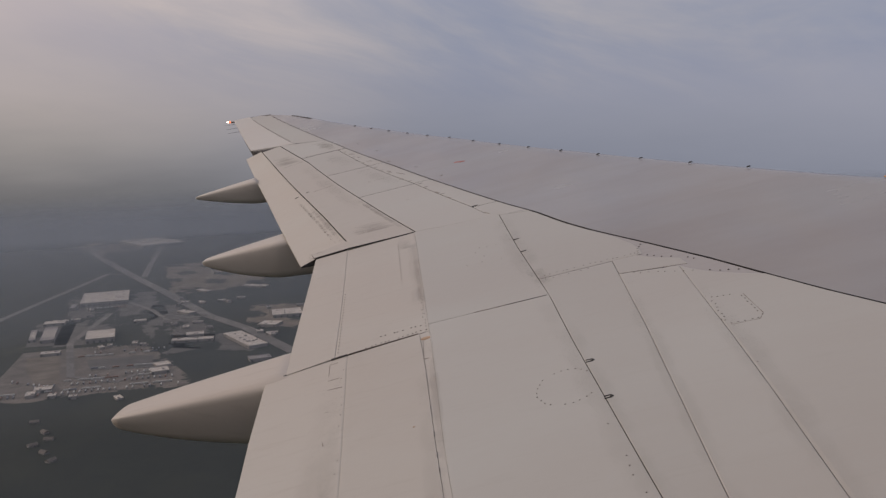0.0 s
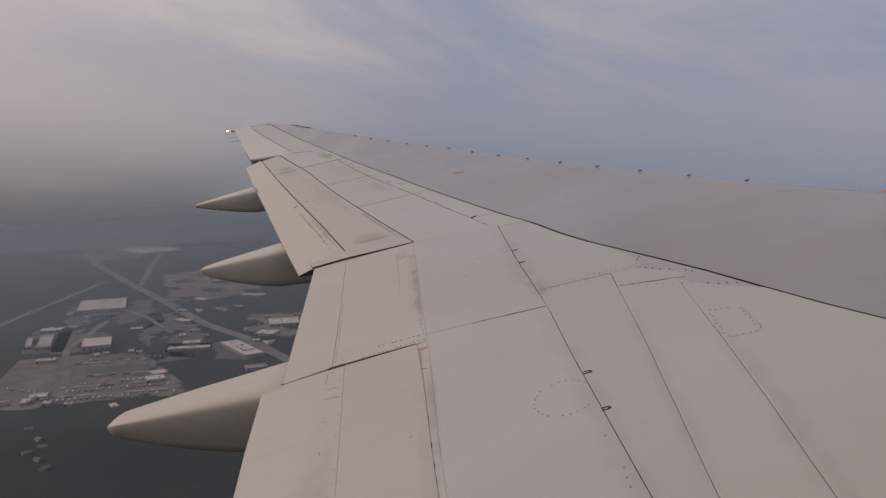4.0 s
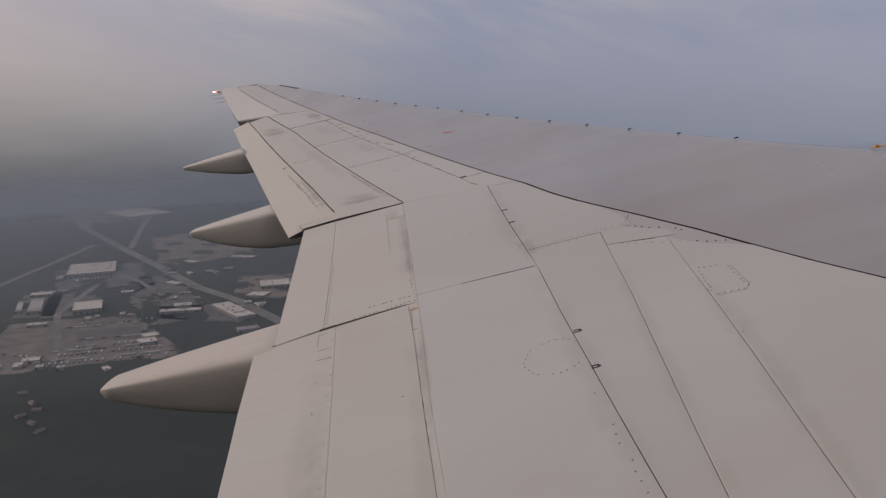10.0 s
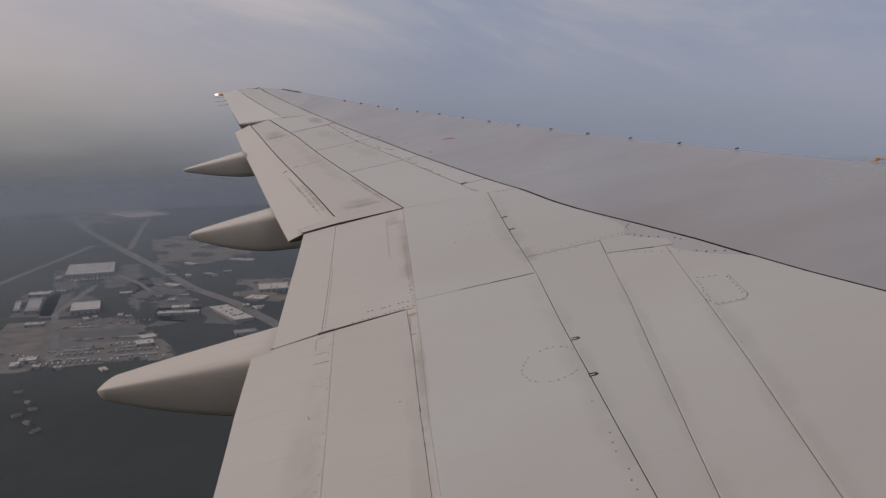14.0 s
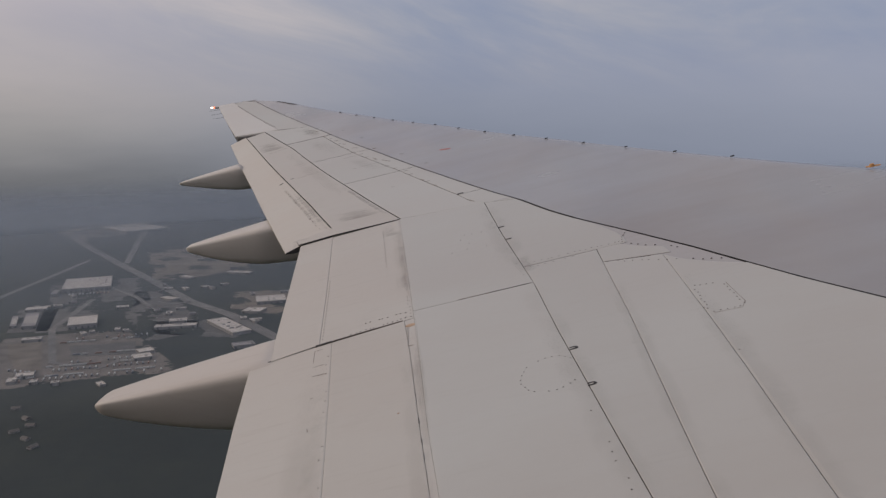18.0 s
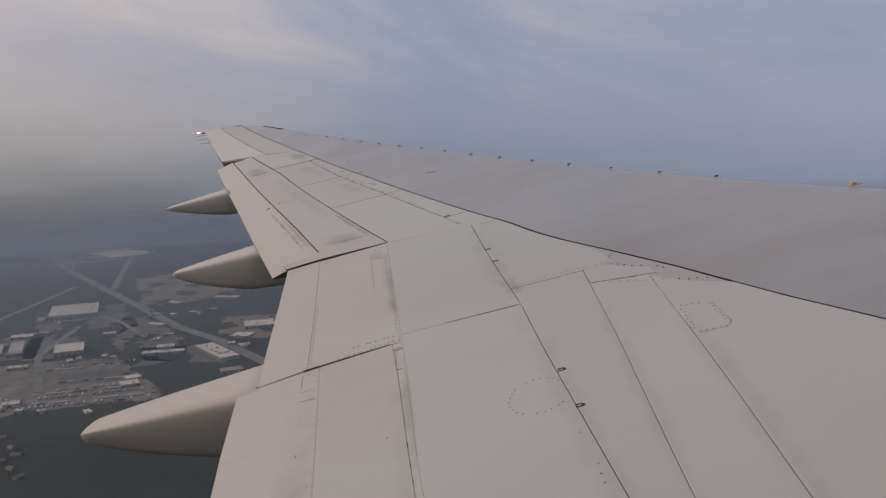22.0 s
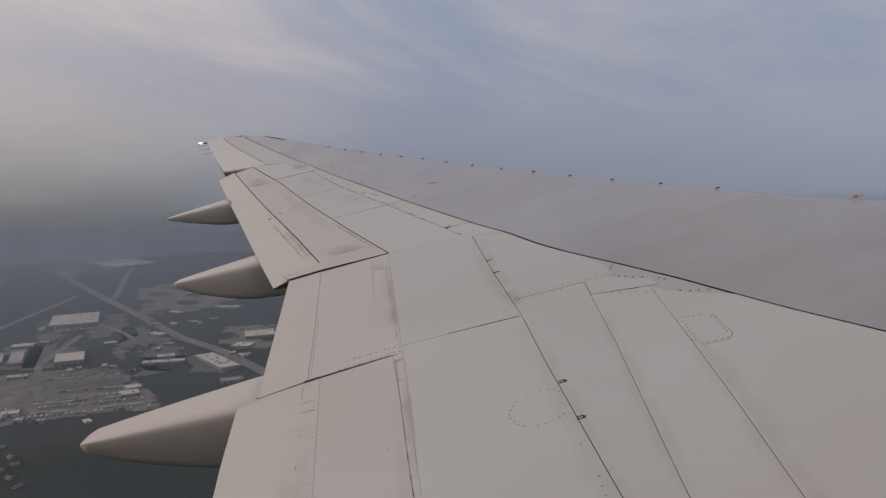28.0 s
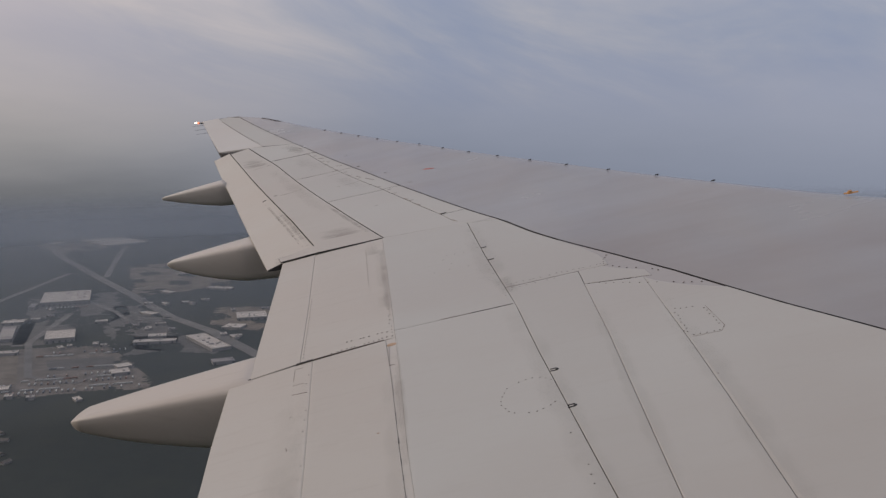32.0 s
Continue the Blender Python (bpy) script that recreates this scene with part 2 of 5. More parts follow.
def ground_material():
    m, t, bsdf, place = material("woods_and_clearings")
    big = noise_tex(t, place, 0.0011, 6.0, 0.6, 0.3)
    mid = noise_tex(t, place, 0.012, 6.0, 0.65)
    fine = noise_tex(t, place, 0.09, 4.0, 0.7)
    woods = mixed(t, ramp(t, fine, [(0.3, grey(0)), (0.7, grey(1))]), (0.013, 0.018, 0.012), (0.028, 0.035, 0.022))
    grass = mixed(t, mid, (0.05, 0.06, 0.03), (0.10, 0.095, 0.055))
    colour = mixed(t, ramp(t, maths(t, "ADD", maths(t, "MULTIPLY", big, 0.75), maths(t, "MULTIPLY", mid, 0.25)), [(0.57, grey(0)), (0.62, grey(1))]), woods, grass)
    t.links.new(colour, bsdf.inputs["Base Color"])
    bsdf.inputs["Roughness"].default_value = 0.95
    return m


def leaf_material():
    m, t, bsdf, place = material("summer_leaves")
    isl = t.nodes.new("ShaderNodeNewGeometry").outputs["Random Per Island"]
    big = noise_tex(t, place, 0.006, 4.0, 0.6)
    mid = noise_tex(t, place, 0.035, 5.0, 0.65)
    c = mixed(t, isl, (0.0082, 0.0150, 0.0128), (0.0096, 0.0168, 0.0140))
    c = mixed(t, ramp(t, mid, [(0.36, grey(0)), (0.70, grey(0.45))]), c, (0.0180, 0.0255, 0.0200))
    c = mixed(t, ramp(t, big, [(0.42, grey(0)), (0.64, grey(0.7))]), c, (0.023, 0.029, 0.020))
    t.links.new(c, bsdf.inputs["Base Color"])
    bsdf.inputs["Roughness"].default_value = 0.9
    # light scatters among the leaves, so the canopy shades softly
    soft_n = t.nodes.new("ShaderNodeVectorMath")
    soft_n.operation = "MULTIPLY_ADD"
    t.links.new(t.nodes.new("ShaderNodeNewGeometry").outputs["Normal"], soft_n.inputs[0])
    soft_n.inputs[1].default_value, soft_n.inputs[2].default_value = (0.03, 0.03, 0.03), (0, 0, 0.97)
    unit = t.nodes.new("ShaderNodeVectorMath")
    unit.operation = "NORMALIZE"
    t.links.new(soft_n.outputs[0], unit.inputs[0])
    t.links.new(unit.outputs[0], bsdf.inputs["Normal"])
    return m


def haze_material(radius, cover, foot, bright):
    """A see-through shell whose colour paints haze over the woods, thinning out towards the horizon."""
    m = bpy.data.materials.new("haze")
    m.use_nodes = True
    t = m.node_tree
    t.nodes.clear()
    place = t.nodes.new("ShaderNodeTexCoord").outputs["Object"]
    xyz = t.nodes.new("ShaderNodeSeparateXYZ")
    t.links.new(place, xyz.inputs[0])
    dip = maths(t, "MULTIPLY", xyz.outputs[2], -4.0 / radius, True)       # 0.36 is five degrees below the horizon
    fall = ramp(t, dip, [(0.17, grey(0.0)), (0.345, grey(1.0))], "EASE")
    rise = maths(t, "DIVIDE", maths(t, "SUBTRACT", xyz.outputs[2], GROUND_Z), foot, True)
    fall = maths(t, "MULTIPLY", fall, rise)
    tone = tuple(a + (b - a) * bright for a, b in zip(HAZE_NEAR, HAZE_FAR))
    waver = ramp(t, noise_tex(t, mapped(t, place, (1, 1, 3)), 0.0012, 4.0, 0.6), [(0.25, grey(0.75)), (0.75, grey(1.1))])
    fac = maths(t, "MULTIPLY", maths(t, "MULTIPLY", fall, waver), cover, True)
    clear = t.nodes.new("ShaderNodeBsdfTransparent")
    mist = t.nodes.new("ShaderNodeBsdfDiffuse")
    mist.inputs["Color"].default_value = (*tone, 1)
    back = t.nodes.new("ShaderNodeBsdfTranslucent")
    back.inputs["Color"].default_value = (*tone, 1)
    both = t.nodes.new("ShaderNodeAddShader")
    t.links.new(mist.outputs[0], both.inputs[0])
    t.links.new(back.outputs[0], both.inputs[1])
    mix = t.nodes.new("ShaderNodeMixShader")
    t.links.new(fac, mix.inputs[0])
    t.links.new(clear.outputs[0], mix.inputs[1])
    t.links.new(both.outputs[0], mix.inputs[2])
    out = t.nodes.new("ShaderNodeOutputMaterial")
    t.links.new(mix.outputs[0], out.inputs[0])
    return m


# haze painted as shell tints, paler on the far shells
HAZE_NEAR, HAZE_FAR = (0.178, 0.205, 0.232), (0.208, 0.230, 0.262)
GROUND = ground_material()
LEAVES = leaf_material()
ASPHALT = plain("asphalt", (0.11, 0.103, 0.095), 0.9, 0.0, 0.25, 0.02)
ROADWAY = plain("worn_pale_asphalt", (0.165, 0.155, 0.142), 0.9, 0.0, 0.25, 0.02)
CONCRETE = plain("pale_concrete", (0.152, 0.132, 0.112), 0.9, 0.0, 0.35, 0.03)
SHINGLE = plain("dull_brown_shingles", (0.135, 0.12, 0.105), 0.9, 0.0, 0.3, 0.3)
DIRT = plain("bare_soil", (0.17, 0.142, 0.112), 0.95, 0.0, 0.35, 0.02)
ROOF_WHITE = plain("pale_roof_membrane", (0.54, 0.49, 0.43), 0.8, 0.0, 0.2, 0.05)
ROOF_GREY = plain("grey_roof_membrane", (0.27, 0.25, 0.24), 0.8, 0.0, 0.2, 0.05)
WALL = plain("pale_metal_cladding", (0.26, 0.245, 0.23), 0.7, 0.0, 0.15, 0.1)
WALL_DARK = plain("shaded_dock_doors", (0.10, 0.10, 0.10), 0.7, 0.0, 0.15, 0.1)
VAN_WHITE = plain("white_vehicle_paint", (0.48, 0.47, 0.44), 0.4, 0.0, 0.05, 0.5)
VAN_RED = plain("red_vehicle_paint", (0.26, 0.15, 0.11), 0.4, 0.0, 0.05, 0.5)
VAN_BLUE = plain("blue_grey_vehicle_paint", (0.17, 0.18, 0.20), 0.4, 0.0, 0.05, 0.5)
TYRE = plain("tyre_rubber", (0.03, 0.03, 0.03), 0.8)

# ---- mesh helpers ----
def mesh_of(name, verts, faces, mat, smooth=False, uvs=None, sides=None, first=0):
    """sides: a second material for all faces from number first on."""
    me = bpy.data.meshes.new(name)
    me.from_pydata([tuple(v) for v in verts], [], faces)
    me.materials.append(mat)
    if sides:
        me.materials.append(sides)
        for p in me.polygons[first:]:
            p.material_index = 1
    if smooth:
        me.shade_smooth()
    if uvs is not None:
        layer = me.uv_layers.new(name="uv")
        for loop in me.loops:
            layer.data[loop.index].uv = uvs[loop.vertex_index]
    me.update()
    return me


def part(name, me, parent, label=""):
    ob = new(name, me)
    ob.parent = parent
    return tagged(ob, label)


def thing(name, label, category, group="", kind="", at=(0, 0, 0)):
    ob = new(name)
    ob.location = at
    ob.empty_display_size = 0.3
    return tagged(ob, label, category, group, kind)


def grid_faces(n, m, off=0):
    return [(off + i * m + j, off + (i + 1) * m + j, off + (i + 1) * m + j + 1, off + i * m + j + 1) for i in range(n - 1) for j in range(m - 1)]


# ---- the wing's form: x ahead, y outboard ----
def line(points):
    """x as a function of y through a few stations, running on straight past the ends."""
    pts = sorted((y, x) for x, y in points)
    ys, xs = [p[0] for p in pts], [p[1] for p in pts]

    def f(y):
        if y < ys[0]:
            return xs[0] + (y - ys[0]) * (xs[1] - xs[0]) / (ys[1] - ys[0])
        if y > ys[-1]:
            return xs[-1] + (y - ys[-1]) * (xs[-1] - xs[-2]) / (ys[-1] - ys[-2])
        return float(np.interp(y, ys, xs))
    return f


def top(x, y):
    """Height of the upper skin: nose-up pitch, dihedral, upward bend, washout towards the tip."""
    k = min(y, 25.0) / 20.0
    return -2.3322 + 0.22917 * x * (1 + 0.13395 * k - 0.33756 * k * k) + 0.12239 * y + 0.00335 * y * y


leading = line([(7.11, 2.0), (3.25, 7.81), (2.0, 10.03), (0.87, 12.02), (-0.83, 14.78), (-2.66, 17.44), (-4.44, 19.80), (-5.15, 20.66), (-6.05, 21.36), (-6.5, 21.52)])
paint_edge = line([(3.72, 2.0), (2.31, 5.15), (1.99, 5.80), (1.49, 6.91), (1.15, 7.58), (0.73, 8.37), (0.49, 8.87), (0.22, 9.52), (-0.10, 10.15), (-0.87, 11.76), (-1.94, 13.95), (-3.41, 16.75), (-4.35, 18.44), (-5.96, 21.24), (-6.45, 21.5)])
hinge_in = line([(-0.03, 2.0), (-0.32, 4.02), (-0.45, 4.86), (-0.61, 6.07), (-0.79, 7.34), (-1.06, 9.19), (-1.17, 9.93)])                    # back of the fixed skin, inboard
hinge_out = line([(-1.17, 9.96), (-2.13, 12.13), (-2.84, 13.7), (-3.78, 15.82), (-4.85, 17.87)])
spar = line([(0.88, 2.0), (0.61, 4.06), (0.47, 5.15), (0.37, 5.91), (0.25, 6.93), (0.01, 8.41), (-0.19, 9.78), (-0.32, 9.9), (-0.51, 10.38), (-1.45, 12.43), (-2.42, 14.36), (-3.30, 16.25), (-3.9, 17.4)])
plank_a = line([(0.95, 2.0), (0.90, 3.93), (0.88, 4.94), (0.86, 5.91), (0.80, 7.34)])
plank_b = line([(1.38, 2.0), (1.35, 3.73), (1.34, 4.68), (1.32, 5.48), (1.30, 5.97), (1.26, 6.95)])
flap_in_te = line([(-1.17, 2.0), (-1.666, 4.587), (-1.716, 4.87), (-1.861, 5.64), (-2.026, 6.646)])
flap_in_seam = line([(-0.62, 2.0), (-0.977, 4.285), (-1.113, 5.154), (-1.365, 6.70)])
flap_line = line([(-0.06, 2.0), (-0.40, 4.25), (-0.51, 4.96), (-0.67, 6.05), (-0.79, 6.78)])   # front edge of the inboard flap
aileron_in_te = line([(-1.855, 6.65), (-1.954, 7.23), (-2.32, 9.79)])
aileron_in_seam = line([(-1.46, 6.65), (-1.486, 6.82), (-1.659, 8.01), (-1.923, 9.72)])
flap_out_te = line([(-2.585, 10.158), (-3.389, 12.275), (-4.063, 14.047), (-5.591, 17.929)])
flap_out_seam = line([(-1.93, 10.02), (-2.60, 11.72), (-3.162, 13.055), (-4.72, 16.67), (-5.16, 17.66)])
aileron_te = line([(-5.52, 18.05), (-6.97, 21.52)])
aileron_hinge = line([(-4.68, 18.05), (-6.35, 21.08), (-6.55, 21.5)])

GAP = 0.003


def share(x, back, front):
    return min(1.0, max(0.0, (x - back) / (front - back)))


def sag_flap_in(x, y):
    """How far the run-out inboard flap hangs below the wing's own curve."""
    return 0.02 + 0.03 * (1 - share(x, flap_in_te(y), flap_in_seam(y))) - 0.02 * share(x, flap_in_seam(y), flap_line(y))


def sag_aileron_in(x, y):
    return 0.018 + 0.017 * (1 - share(x, aileron_in_te(y), aileron_in_seam(y))) - 0.016 * share(x, aileron_in_seam(y), hinge_in(y))


def sag_flap_out(x, y):
    return 0.016 + 0.114 * (1 - share(x, flap_out_te(y), flap_out_seam(y)))


def deck(x, y):
    """Height of the outer surface, moving surfaces included."""
    if y < 6.70 and x < flap_line(y):
        return top(x, y) - sag_flap_in(x, y)
    if 6.70 <= y < 9.95 and x < hinge_in(y):
        return top(x, y) - sag_aileron_in(x, y)
    if 10.12 < y < 18.0 and x < flap_out_seam(y):
        return top(x, y) - sag_flap_out(x, y)
    return top(x, y)


def shifted(f, d):
    return lambda y: f(y) + d


def sheet(y0, y1, back, front, ns, nt, gap=GAP, lift=0.0, rim=0.003, deep=0.022, drop=None, gaps=None):
    """A skin panel between two spanwise lines and two ribs: y0 and y1 may be a number or (at the back, at the front)."""
    y0 = y0 if isinstance(y0, tuple) else (y0, y0)
    y1 = y1 if isinstance(y1, tuple) else (y1, y1)
    gb, gf, g0, g1 = gaps or (gap, gap, gap, gap)
    rows_, flat = [], []
    us = [0.0, 0.012] + [i / ns for i in range(1, ns)] + [0.988, 1.0]
    vs = [0.0, 0.006] + [i / nt for i in range(1, nt)] + [0.994, 1.0]
    verts = []
    for i, u in enumerate(us):
        for j, v in enumerate(vs):
            a, b = y0[0] + (y0[1] - y0[0]) * u + g0, y1[0] + (y1[1] - y1[0]) * u - g1
            y = a + (b - a) * v
            xb, xf = back(y) + gb, front(y) - gf
            x = xb + (xf - xb) * u
            edge = i in (0, len(us) - 1) or j in (0, len(vs) - 1)
            z = top(x, y) + lift - (rim if edge else 0.0) - (drop(u, v, x, y) if drop else 0.0)
            verts.append((x, y, z))
    n, m = len(us), len(vs)
    faces = grid_faces(n, m)
    ring = [j for j in range(m)] + [i * m + m - 1 for i in range(1, n)] + [(n - 1) * m + j for j in range(m - 2, -1, -1)] + [i * m for i in range(n - 2, 0, -1)]
    base = len(verts)
    verts += [(verts[k][0], verts[k][1], verts[k][2] - deep) for k in ring]
    for a in range(len(ring)):
        b = (a + 1) % len(ring)
        faces.append((ring[a], ring[b], base + b, base + a))
    return verts, faces


wing = thing("airliner_wing", "light grey swept airliner wing with darker grey leading edge", "aircraft wing")


def skin(name, y0, y1, back, front, mat=None, label="", ns=5, nt=14, sides=None, **more):
    v, f = sheet(y0, y1, back, front, ns, nt, **more)
    return part(name, mesh_of(name, v, f, mat or SKIN, sides=sides or DARK, first=(ns + 2) * (nt + 2)), wing, label)


# core under the skins, closed below and at the nose
def wing_core():
    ys = [-0.6 + i * 0.35 for i in range(63)] + [21.46]
    n = 18
    verts, faces = [], []
    for y in ys:
        back = hinge_in(y) - 0.10 if y < 9.93 else (hinge_out(y) - 0.10 if y < 17.9 else aileron_te(y) + 0.04)
        front = leading(y) - 0.10
        chord = max(front - back, 0.1)
        thick = 0.115 * min(chord, 7.0)
        for k in range(n):
            x = back + chord * k / (n - 1)
            u = k / (n - 1)
            verts.append((x, y, top(x, y) - 0.026 - 0.10 * max(0.0, (u - 0.93) / 0.07) ** 2))
        for k in range(n):
            u = k / (n - 1)
            x = back + chord * u
            verts.append((x, y, top(x, y) - 0.05 - 0.10 * max(0.0, (u - 0.93) / 0.07) ** 2 - thick * math.sin(math.pi * min(1.0, 0.08 + u * 0.92) ** 0.9) * 0.95))
    m = 2 * n
    for i in range(len(ys) - 1):
        a, b = i * m, (i + 1) * m
        for k in range(n - 1):
            faces.append((a + k, b + k, b + k + 1, a + k + 1))
            faces.append((a + n + k, a + n + k + 1, b + n + k + 1, b + n + k))
        faces.append((a, a + n, b + n, b))
        faces.append((a + n - 1, b + n - 1, b + 2 * n - 1, a + 2 * n - 1))
    for a in (0, (len(ys) - 1) * m):
        for k in range(n - 1):
            faces.append((a + k, a + k + 1, a + n + k + 1, a + n + k))
    return mesh_of("core", verts, faces, DARK)


part("core", wing_core(), wing, "dark inner structure seen in the panel gaps")

# fixed skin, inboard
skin("skin_panel", -0.6, 6.93, hinge_in, spar, nt=28, rim=0.0012, gaps=(0.0006, 0.003, GAP, 0.003), sides=GRIME)
skin("skin_panel", 6.93, (9.93, 9.76), hinge_in, spar, nt=16, rim=0.0012, gaps=(0.0006, 0.003, 0.002, 0.0), sides=GRIME)
skin("skin_panel", -0.6, 7.36, spar, plank_a, nt=28, gaps=(0.0028, 0.0014, GAP, 0.003))
skin("skin_panel", -0.6, (7.02, 6.88), plank_a, plank_b, nt=28, gaps=(0.0014, 0.0014, GAP, 0.002), sides=GRIME)
skin("skin_panel", (7.02, 6.88), 7.36, plank_a, line([(1.34, 6.80), (1.30, 7.05), (1.10, 7.22), (1.00, 7.36)]), ns=3, nt=6, gaps=(0.003, 0.0, 0.002, 0.003))
skin("skin_panel", -0.6, (6.88, 6.30), plank_b, paint_edge, nt=28, ns=8, gaps=(0.0014, 0.008, GAP, 0.001), sides=GRIME)
skin("sealant_panel", 6.20, 8.40, line([(1.27, 6.20), (1.22, 6.88), (1.04, 7.10), (0.80, 7.80), (0.60, 8.40)]), paint_edge, mat=PRIMER, ns=4, nt=10, lift=-0.005, gaps=(0.0, 0.008, 0.0, 0.0), label="grey sealant patch along the leading-edge joint")
skin("skin_panel", 7.36, (9.76, 9.62), spar, line([(1.06, 7.36), (1.05, 7.60), (0.88, 8.05), (0.72, 8.37), (0.48, 8.87), (0.21, 9.52), (-0.11, 10.15)]), nt=14, ns=8, gaps=(0.004, 0.008, 0.004, 0.001))
# skin ahead of the spoilers
skin("skin_panel", (9.76, 9.62), 10.38, spar, paint_edge, ns=4, nt=5, gaps=(0.002, 0.014, 0.001, 0.008))
skin("skin_panel", 10.38, 12.43, spar, paint_edge, ns=4, nt=10, gaps=(0.005, 0.014, 0.010, 0.006))
skin("skin_panel", 12.43, 14.36, spar, paint_edge, ns=4, nt=10, gaps=(0.005, 0.014, 0.006, 0.006))
skin("skin_panel", 14.36, 16.25, spar, paint_edge, ns=4, nt=10, gaps=(0.005, 0.014, 0.006, 0.010))
# spoilers
for a, b in (((9.934, 9.763), 12.40), (12.40, 14.36), (14.36, 16.25)):
    skin("spoiler", a, b, hinge_out, spar, ns=5, nt=12, label="hinged spoiler panel with worn edges", lift=0.0, gaps=(0.008, 0.003, 0.001 if isinstance(a, tuple) else 0.005, 0.007))
skin("skin_panel", 16.25, (17.87, 17.40), hinge_out, paint_edge, ns=6, nt=9, gaps=(0.012, 0.014, 0.012, 0.0), rim=0.0005)
skin("skin_panel", (17.757, 17.402), 21.4, aileron_hinge, paint_edge, ns=6, nt=16, gaps=(0.0005, 0.014, 0.0, 0.0), rim=0.0005)


# control surfaces
def wedge(name, y0, y1, back, front, label, mat, sag=None, nt=14, ns=6, thick=0.16, gaps=(0.0, 0.012, 0.012, 0.012), parent=None, end=None):
    """A flap or aileron: skin that thins to a sharp trailing edge, with closed ends."""
    y0 = y0 if isinstance(y0, tuple) else (y0, y0)
    y1 = y1 if isinstance(y1, tuple) else (y1, y1)
    gb, gf, g0, g1 = gaps
    us = [0.0, 0.01] + [i / ns for i in range(1, ns)] + [0.985, 1.0]
    n, m = len(us), nt + 1
    verts = []
    for low in (0, 1):
        for i, u in enumerate(us):
            for j in range(m):
                v = j / nt
                a, b = y0[0] + (y0[1] - y0[0]) * u + g0, y1[0] + (y1[1] - y1[0]) * u - g1
                y = a + (b - a) * v
                xb, xf = back(y) + gb, front(y) - gf
                x = xb + (xf - xb) * u
                z = top(x, y) - (sag(x, y) if sag else 0.0) - (0.003 if i == n - 1 else 0.0) - (0.003 if i == 0 else 0)
                if low:
                    z -= 0.014 + thick * u ** 0.8
                verts.append((x, y, z))
    k = n * m
    faces = grid_faces(n, m) + [tuple(reversed(q)) for q in grid_faces(n, m, k)]
    ring = [j for j in range(m)] + [i * m + m - 1 for i in range(1, n)] + [(n - 1) * m + j for j in range(m - 2, -1, -1)] + [i * m for i in range(n - 2, 0, -1)]
    for a in range(len(ring)):
        b = (a + 1) % len(ring)
        faces.append((ring[a], ring[b], k + ring[b], k + ring[a]))
    inner_end = 2 * (n - 1) * (m - 1) + 2 * (m - 1) + (n - 1)
    return part(name, mesh_of(name, verts, faces, mat, sides=end or DARK, first=inner_end), parent or wing, label)


wedge("inboard_flap", -0.6, (6.645, 6.715), flap_in_te, flap_in_seam, "inboard flap partly run out, grimy at its front seam", FLAP, sag_flap_in, gaps=(0, 0.0006, 0.01, 0.003))
skin("flap_panel", -0.6, (6.715, 6.76), flap_in_seam, flap_line, mat=FLAP, nt=24, gaps=(0.0006, 0.0012, GAP, 0.004), rim=0.0015, sides=GRIME, drop=lambda u, v, x, y: sag_flap_in(x, y), label="front panel of the inboard flap")
skin("flap_shroud", -0.6, (6.76, 6.78), flap_line, hinge_in, mat=FLAP, nt=24, gaps=(0.0012, 0.0003, GAP, 0.004), lift=-0.002, rim=0.0015, sides=GRIME, label="narrow fixed shroud over the inboard flap")
wedge("inboard_aileron", (6.65, 6.72), (9.93, 9.93), aileron_in_te, aileron_in_seam, "drooped trailing panel of the inboard aileron", FLAP, sag_aileron_in, thick=0.10, gaps=(0, 0.001, 0.003, 0.006), end=FLAP)
skin("aileron_panel", (6.72, 6.78), (9.93, 9.93), aileron_in_seam, hinge_in, mat=FLAP, nt=14, gaps=(0.001, 0.0003, 0.004, 0.010), lift=-0.002, rim=0.0015, sides=GRIME, drop=lambda u, v, x, y: sag_aileron_in(x, y), label="riveted front panel of the inboard aileron")
wedge("outboard_flap", (10.12, 10.27), (17.93, 17.80), flap_out_te, flap_out_seam, "outboard flap partly run out, streaked with grime", FLAP, sag_flap_out, nt=24, gaps=(0, 0.004, 0.002, 0.004))
skin("flap_end_plate", (9.950, 9.955), (10.13, 10.28), shifted(flap_out_te, 0.14), flap_out_seam, mat=FLAP, ns=4, nt=3, gaps=(0.0, 0.0, 0.0, 0.004), rim=0.001, deep=0.012, drop=lambda u, v, x, y: 0.018 * (1 - u), label="fixed plate beside the inner end of the outboard flap")
skin("flap_shroud", (9.955, 9.950), (17.66, 17.84), flap_out_seam, hinge_out, mat=FLAP, nt=22, gaps=(0.0, 0.007, 0.0, 0.010), deep=0.016, label="fixed shroud over the outboard flap")
# added black strip below the slot paints its shadow gap
skin("slot_seal", 10.25, 17.6, shifted(flap_out_seam, -0.06), shifted(flap_out_seam, 0.06), mat=BLACK, ns=2, nt=16, lift=-0.062, rim=0.0, label="black strip painting the shadow in the flap slot")
wedge("aileron", (18.05, 17.765), 21.5, aileron_te, aileron_hinge, "pale outboard aileron near the wing tip", AILERON, nt=14, thick=0.08, gaps=(0, 0.001, 0.006, 0.004), end=AILERON)


